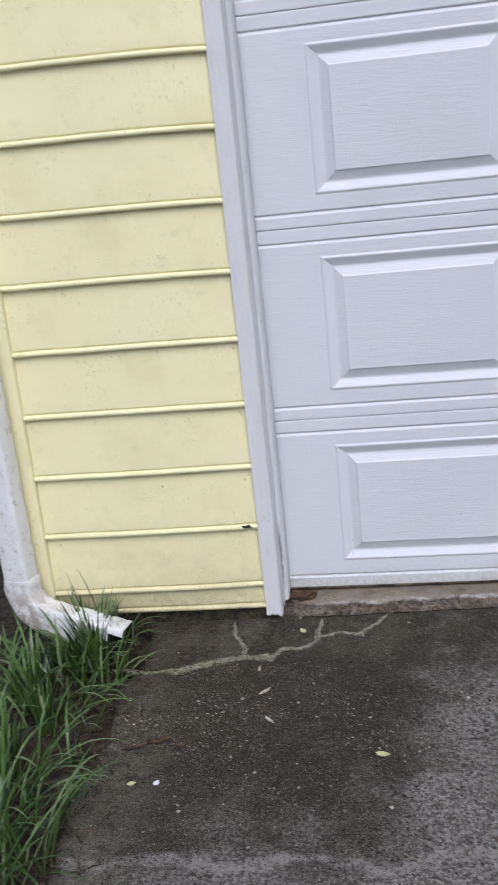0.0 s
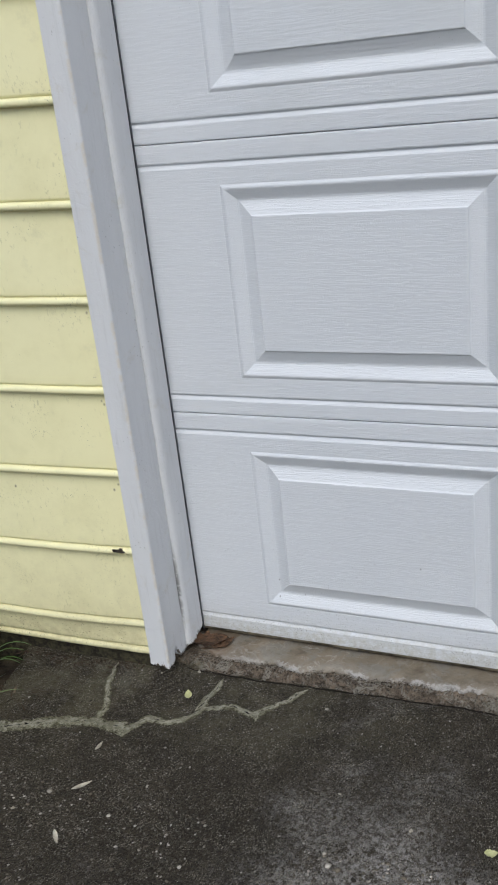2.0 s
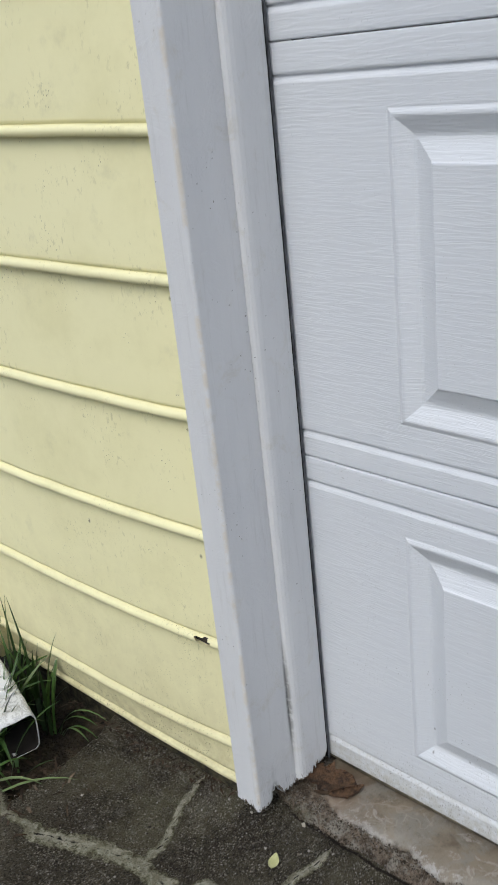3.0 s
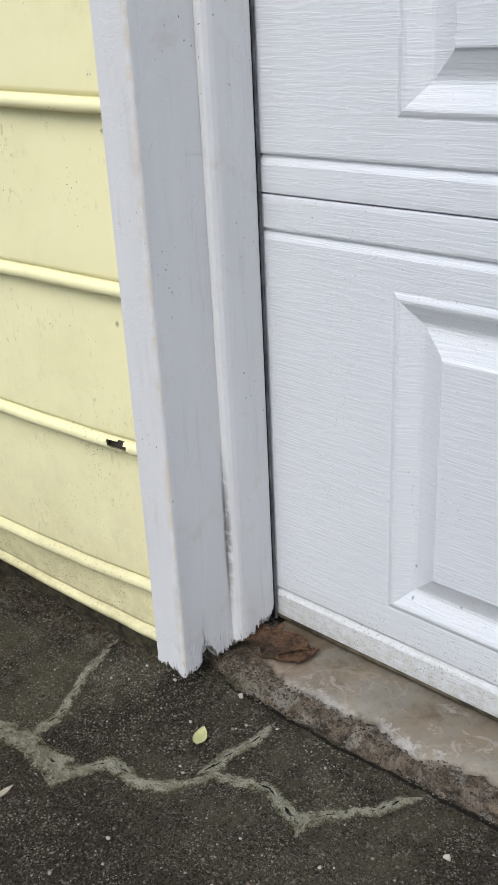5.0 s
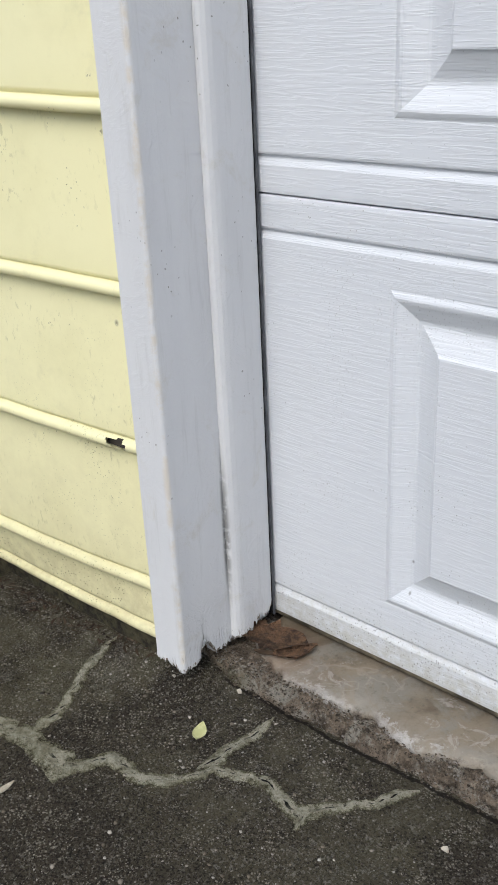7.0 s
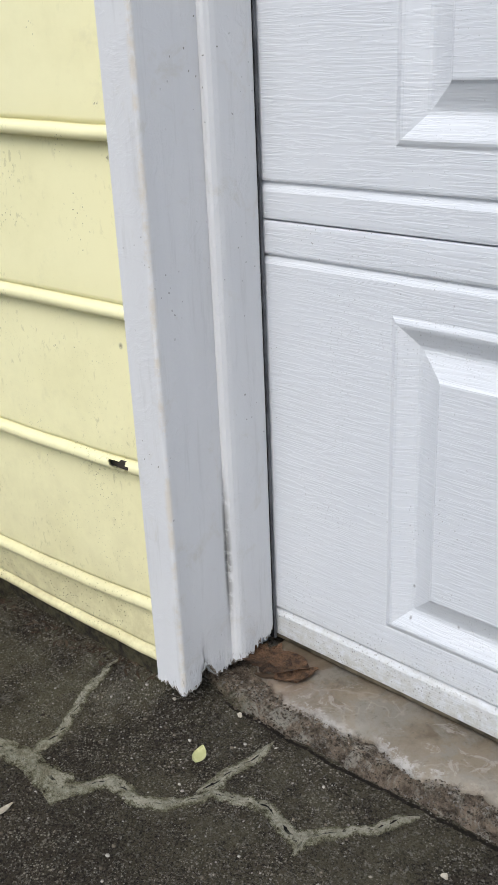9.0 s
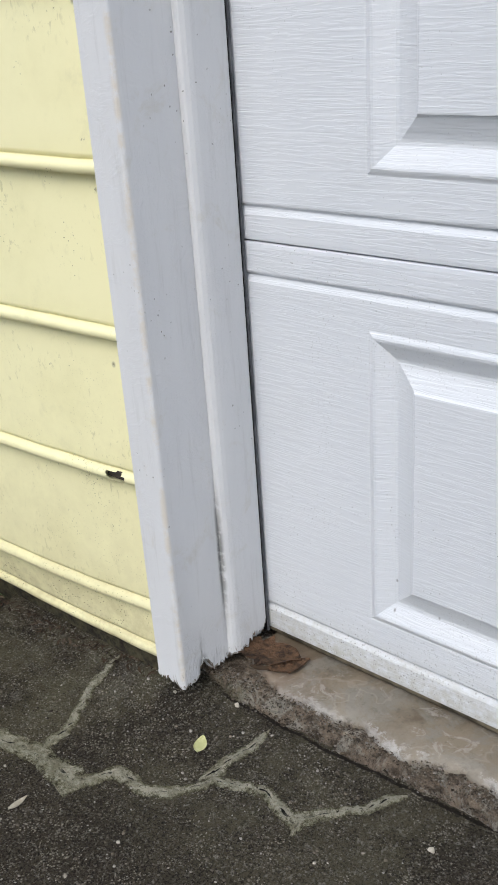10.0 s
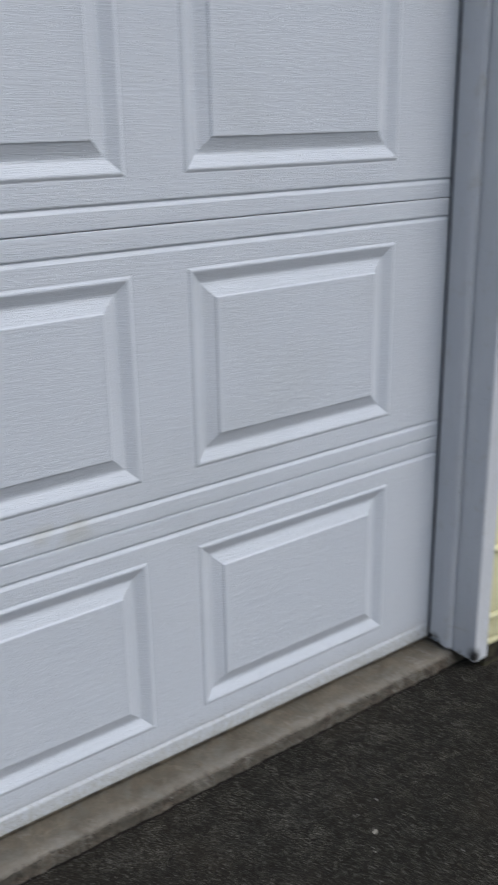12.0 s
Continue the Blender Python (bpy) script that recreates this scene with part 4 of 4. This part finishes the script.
def build_small_things():
    g = G_Z + 0.002
    leaf("leaf", "small pale yellow leaf on the concrete", (0.055, -0.193, g + 0.001), 0.029, 0.016, 118, M_YLEAF, 0.22)
    leaf("leaf", "yellow-green leaf on the dark driveway", (0.273, -0.756, g), 0.032, 0.018, -12, M_YLEAF, 0.18)
    leaf("leaf", "round yellowed petal beside the grass", (-0.288, -0.851, g), 0.020, 0.015, 20, M_YLEAF, 0.12)
    leaf("petal", "lilac-white petal on the driveway", (-0.231, -0.850, g), 0.019, 0.014, 70, M_PETAL, 0.2, "petal")
    leaf("leaf", "crumpled yellow leaf on grey concrete", (0.729, -0.436, g), 0.022, 0.016, 15, M_YLEAF, 0.3, ragged=0.4)
    leaf("leaf", "narrow bleached leaf on the driveway", (-0.023, -0.493, g), 0.040, 0.010, 48, M_CHIP, 0.1)
    leaf("leaf", "narrow bleached leaf on the driveway", (0.001, -0.618, g), 0.036, 0.009, -48, M_CHIP, 0.1)
    leaf("leaf", "narrow tan leaf beside the mortar crack", (-0.049, -0.387, g), 0.026, 0.008, 88, M_CHIP, 0.2)
    leaf("leaf", "dry yellow leaf on the door sill", (1.240, -0.061, 0.002), 0.050, 0.012, 14, M_YLEAF, 0.25, ragged=0.3)
    leaf("dead_leaf", "curled brown dead leaf caught under the door", (0.034, -0.038, 0.006), 0.098, 0.060, 12, M_BLEAF, 0.10, "leaf", ragged=0.5, tilt=-6)
    leaf("dead_leaf", "torn brown dead leaf on the sill", (0.074, -0.043, 0.004), 0.058, 0.026, 58, M_BLEAF, 0.16, "leaf", ragged=0.5)
    leaf("dead_leaf", "small tan dead leaf on the sill", (0.046, -0.066, 0.003), 0.030, 0.010, 28, M_LITTER, 0.2, "leaf", ragged=0.4)
    leaf("dead_leaf", "curled red-brown dead leaf beside the grass", (-0.255, -0.700, g + 0.003), 0.062, 0.020, 18, M_BLEAF, 0.25, "leaf", ragged=0.6)
    leaf("dead_leaf", "narrow red-brown dead leaf beside the grass", (-0.305, -0.722, g + 0.003), 0.075, 0.012, 24, M_BLEAF, 0.15, "leaf", ragged=0.5)
    leaf("dead_leaf", "narrow brown dead leaf on the driveway", (-0.205, -0.715, g + 0.002), 0.060, 0.007, -32, M_BLEAF, 0.1, "leaf", ragged=0.4)
    for x, y, s, a in ((0.354, -0.158, 0.009, 20), (-0.03, -0.150, 0.006, 0), (0.042, -0.112, 0.009, -30), (0.593, -0.425, 0.008, 50), (0.712, -0.636, 0.010, 5), (2.18, -0.379, 0.012, 30),
                       (0.451, -0.376, 0.007, 10), (0.10, -0.46, 0.007, 80), (0.16, -0.60, 0.006, 30), (-0.12, -0.58, 0.008, 60)):
        data = solid_box("chip", -s * 0.4, s * 0.4, -s * 0.26, s * 0.26, -0.001, 0.0014, M_CHIP, 0.0008)
        for q in data.vertices:
            q.co.x += 0.28 * s * fbm(q.co.x * 300, q.co.y * 300, x * 50)
            q.co.y += 0.28 * s * fbm(q.co.x * 300, q.co.y * 300, y * 50 + 3)
        ob = new("chip", data)
        ob.matrix_world = pose(x, y, slab_top(x, y) + 0.0012, 4, 3, a)
        tagged(ob, "small white chip lying on the concrete", "chip", "chips on the driveway")
    stick = new("stick", solid_box("stick", -0.004, 0.004, -0.021, 0.021, 0, 0.004, M_CHIP, 0.001))
    stick.matrix_world = pose(0.730, -0.022, 0.0015, 6, 0, -4)
    tagged(stick, "short bleached wood stick on the sill", "stick")


def build_pebbles():
    """Exposed stones set into the driveway, joined."""
    rng = np.random.default_rng(5)
    bm = bmesh.new()
    bmesh.ops.create_icosphere(bm, subdivisions=1, radius=1.0)
    base = np.array([v.co[:] for v in bm.verts])
    tri = [tuple(v.index for v in fc.verts) for fc in bm.faces]
    bm.free()
    verts, faces = [], []
    for k in range(26000):
        near = k < 9500
        x = rng.uniform(-0.38, 0.75) if near else rng.uniform(-0.38, 2.95)
        y = -0.115 - (rng.uniform(0, 0.62) if near else rng.uniform(0.0, 1.35))
        if y > sill_front(x) - 0.006 and x > -0.05:
            continue
        if x > 1.25 and rng.random() < 0.5:
            continue
        if fbm(x * 4, y * 4, 6.0) + rng.uniform(-0.6, 0.6) < -0.12:
            continue
        r = rng.uniform(0.0006, 0.0015) * (1.9 if rng.random() < 0.08 else 1.0) * (1.0 if y > -0.50 else 1.9)
        sc = base * rng.uniform(0.65, 1.15, (len(base), 1)) * np.array([r * rng.uniform(0.8, 1.5), r * rng.uniform(0.8, 1.3), r * 0.6])
        a = rng.uniform(0, 6.28)
        ca, sa = math.cos(a), math.sin(a)
        n = len(verts)
        z = slab_top(x, y) + r * 0.05
        verts += [(x + p[0] * ca - p[1] * sa, y + p[0] * sa + p[1] * ca, z + p[2]) for p in sc]
        faces += [(i + n, j + n, m + n) for i, j, m in tri]
    tagged(new("aggregate", mesh_of("aggregate", verts, faces, M_PEBBLE, True)), "small grey and white stones exposed in the driveway", "gravel", kind="stuff")


def build_grass():
    rng = random.Random(11)
    verts, faces = [], []

    def blade(x, y, z, length, width, heading, lean, droop):
        n = len(verts)
        d = Vector((math.cos(heading), math.sin(heading), 0))
        s = Vector((-d.y, d.x, 0))
        p = Vector((x, y, z))
        ang = lean
        segs = 8
        for i in range(segs + 1):
            t = i / segs
            w = width * (0.75 + 0.5 * t) if t < 0.4 else width * 0.95 * (1 - ((t - 0.4) / 0.6) ** 2.2) + 0.0003
            fold = Vector((0, 0, -0.25 * w))
            verts.extend([p + s * w / 2, p + fold, p - s * w / 2])
            ang += droop / segs * (0.5 + 1.2 * t)
            p = p + (d * math.sin(ang) + Vector((0, 0, math.cos(ang)))) * length / segs
        for i in range(segs):
            a = n + 3 * i
            faces.append((a, a + 1, a + 4, a + 3))
            faces.append((a + 1, a + 2, a + 5, a + 4))

    def clump(cx, cy, r, count, l0, l1, w0, w1, spread):
        for _ in range(int(count * 0.55)):
            a, q = rng.uniform(0, 6.283), r * math.sqrt(rng.random())
            x, y = cx + q * math.cos(a), cy + q * math.sin(a)
            if y > -0.175 or (abs(y + 0.238) < 0.04 and -0.78 < x < -0.42 and rng.random() < 0.85):
                continue
            blade(x, y, -0.065, rng.uniform(l0, l1), 1.45 * rng.uniform(w0, w1), a + rng.uniform(-0.9, 0.9), rng.uniform(0.02, spread), rng.uniform(0.2, 1.9))

    clump(-0.545, -0.335, 0.055, 70, 0.12, 0.24, 0.006, 0.010, 0.30)
    clump(-0.60, -0.315, 0.03, 40, 0.10, 0.19, 0.005, 0.009, 0.25)
    clump(-0.69, -0.335, 0.045, 50, 0.08, 0.16, 0.005, 0.009, 0.35)
    clump(-0.46, -0.335, 0.03, 14, 0.10, 0.22, 0.004, 0.007, 0.9)
    clump(-0.64, -0.36, 0.10, 60, 0.10, 0.22, 0.004, 0.008, 0.5)
    clump(-0.60, -0.48, 0.10, 80, 0.10, 0.25, 0.004, 0.007, 0.6)
    clump(-0.47, -0.42, 0.05, 26, 0.12, 0.26, 0.004, 0.006, 0.8)
    clump(-0.76, -0.55, 0.14, 90, 0.10, 0.26, 0.004, 0.007, 0.6)
    clump(-0.60, -0.66, 0.07, 26, 0.08, 0.18, 0.004, 0.007, 0.6)
    clump(-0.62, -0.86, 0.12, 120, 0.12, 0.28, 0.004, 0.008, 0.6)
    clump(-0.57, -1.02, 0.09, 80, 0.14, 0.30, 0.004, 0.008, 0.6)
    clump(-0.53, -1.20, 0.10, 90, 0.14, 0.30, 0.004, 0.008, 0.7)
    clump(-0.75, -1.10, 0.22, 160, 0.12, 0.30, 0.004, 0.008, 0.6)
    clump(-0.95, -0.70, 0.30, 200, 0.10, 0.26, 0.004, 0.008, 0.6)
    clump(-0.80, -0.28, 0.12, 60, 0.05, 0.12, 0.004, 0.008, 0.8)
    for cy in (-0.50, -0.62, -0.74, -0.86, -0.98, -1.10):
        clump(-0.475, cy, 0.035, 9, 0.08, 0.20, 0.003, 0.006, 1.0)
    clump(-0.45, -1.08, 0.05, 26, 0.16, 0.30, 0.004, 0.007, 0.9)
    clump(-0.47, -0.42, 0.04, 18, 0.14, 0.28, 0.004, 0.006, 1.0)
    for _ in range(26):
        blade(rng.uniform(-0.60, -0.47), rng.uniform(-0.226, -0.206), -0.05, rng.uniform(0.10, 0.19), rng.uniform(0.006, 0.010), rng.uniform(-0.6, 3.6), rng.uniform(0.0, 0.2), rng.uniform(0.1, 0.9))
    # dense upright tufts
    for cx, cy, r, count, tall in ((-0.515, -0.325, 0.030, 70, 0.23), (-0.60, -0.325, 0.02, 22, 0.15), (-0.575, -0.60, 0.03, 34, 0.17), (-0.66, -0.50, 0.035, 36, 0.17), (-0.60, -0.80, 0.035, 40, 0.20)):
        for _ in range(count):
            a, q = rng.uniform(0, 6.283), r * math.sqrt(rng.random())
            blade(cx + q * math.cos(a), cy + q * math.sin(a), -0.06, tall * rng.uniform(0.6, 1.05), rng.uniform(0.006, 0.010), a, rng.uniform(0.0, 0.18), rng.uniform(0.1, 0.7))
    # long blades that arch out over the concrete
    for _ in range(26):
        y = rng.uniform(-1.20, -0.36)
        blade(rng.uniform(-0.56, -0.47), y, -0.06, rng.uniform(0.18, 0.34), rng.uniform(0.004, 0.007), rng.uniform(-0.8, 0.6), rng.uniform(0.25, 0.6), rng.uniform(0.9, 1.5))
    # thin blades that stand against the siding
    for x, hd, ln, le, dr in ((-0.60, 0.3, 0.26, 0.0, 0.2), (-0.57, 2.8, 0.24, 0.05, 0.3), (-0.50, 0.2, 0.24, 0.1, 0.4), (-0.515, 3.0, 0.26, 0.1, 0.3), (-0.475, 0.1, 0.15, 0.45, 1.3), (-0.47, 0.2, 0.17, 0.3, 1.6), (-0.465, -0.1, 0.13, 0.6, 1.2), (-0.46, 0.1, 0.12, 0.5, 1.5)):
        blade(x, -0.207, -0.05, ln, 0.005, hd, le, dr)
    tagged(new("grass", mesh_of("grass", verts, faces, M_BLADE, True)), "clumps of long green strap-leaved grass by the driveway", "grass", kind="stuff")
    # dry litter at the edge of the concrete
    verts, faces = [], []
    for _ in range(800):
        y = rng.uniform(-1.35, -0.26)
        x = slab_edge(y) + rng.gauss(-0.05, 0.07)
        if x > slab_edge(y) + 0.16:
            continue
        z = (slab_top(x, y) + 0.002) if x > slab_edge(y) else -0.052
        n = len(verts)
        d = Vector((math.cos(rng.uniform(0, 6.28)), math.sin(rng.uniform(0, 6.28)), rng.uniform(-0.1, 0.25))).normalized()
        s = d.cross(Vector((0, 0, 1))).normalized()
        ln, w = rng.uniform(0.006, 0.045), rng.uniform(0.0006, 0.0028)
        p = Vector((x, y, z))
        for i in range(4):
            q = p + d * ln * (i / 3 - 0.5) + Vector((0, 0, 0.003 * math.sin(i * 2.0)))
            ww = w * (0.4, 1, 0.9, 0.2)[i]
            verts.extend([q + s * ww, q - s * ww])
        faces += [(n + 2 * i, n + 2 * i + 1, n + 2 * i + 3, n + 2 * i + 2) for i in range(3)]
    for _ in range(190):
        x = rng.uniform(-0.50, -0.055)
        y = -0.128 - bow(x) * 0.8 - 0.022 * rng.random() ** 2
        z = slab_top(x, y) + 0.0025
        n = len(verts)
        a = rng.uniform(0, 6.28)
        d = Vector((math.cos(a), math.sin(a), rng.uniform(-0.05, 0.2))).normalized()
        side = d.cross(Vector((0, 0, 1))).normalized()
        ln, w = rng.uniform(0.004, 0.020), rng.uniform(0.0004, 0.0022)
        for i in range(4):
            q = Vector((x, y, z)) + d * ln * (i / 3 - 0.5) + side * w * (0.0, 0.7, 0.4, -0.6)[i]
            ww = w * (0.15, 1, 0.8, 0.1)[i]
            verts.extend([q + side * ww, q - side * ww])
        faces += [(n + 2 * i, n + 2 * i + 1, n + 2 * i + 3, n + 2 * i + 2) for i in range(3)]
    tagged(new("leaf_litter", mesh_of("leaf_litter", verts, faces, M_LITTER)), "dry brown bits of leaf at the edge of the concrete", "leaf litter", kind="stuff")


build_ground()
build_garage_door()
build_frame(1)
build_frame(-1)
build_walls()
build_downspout()
build_sill()
build_rubble()
drive = build_driveway()
build_seams(drive)
build_small_things()
build_grass()
build_pebbles()
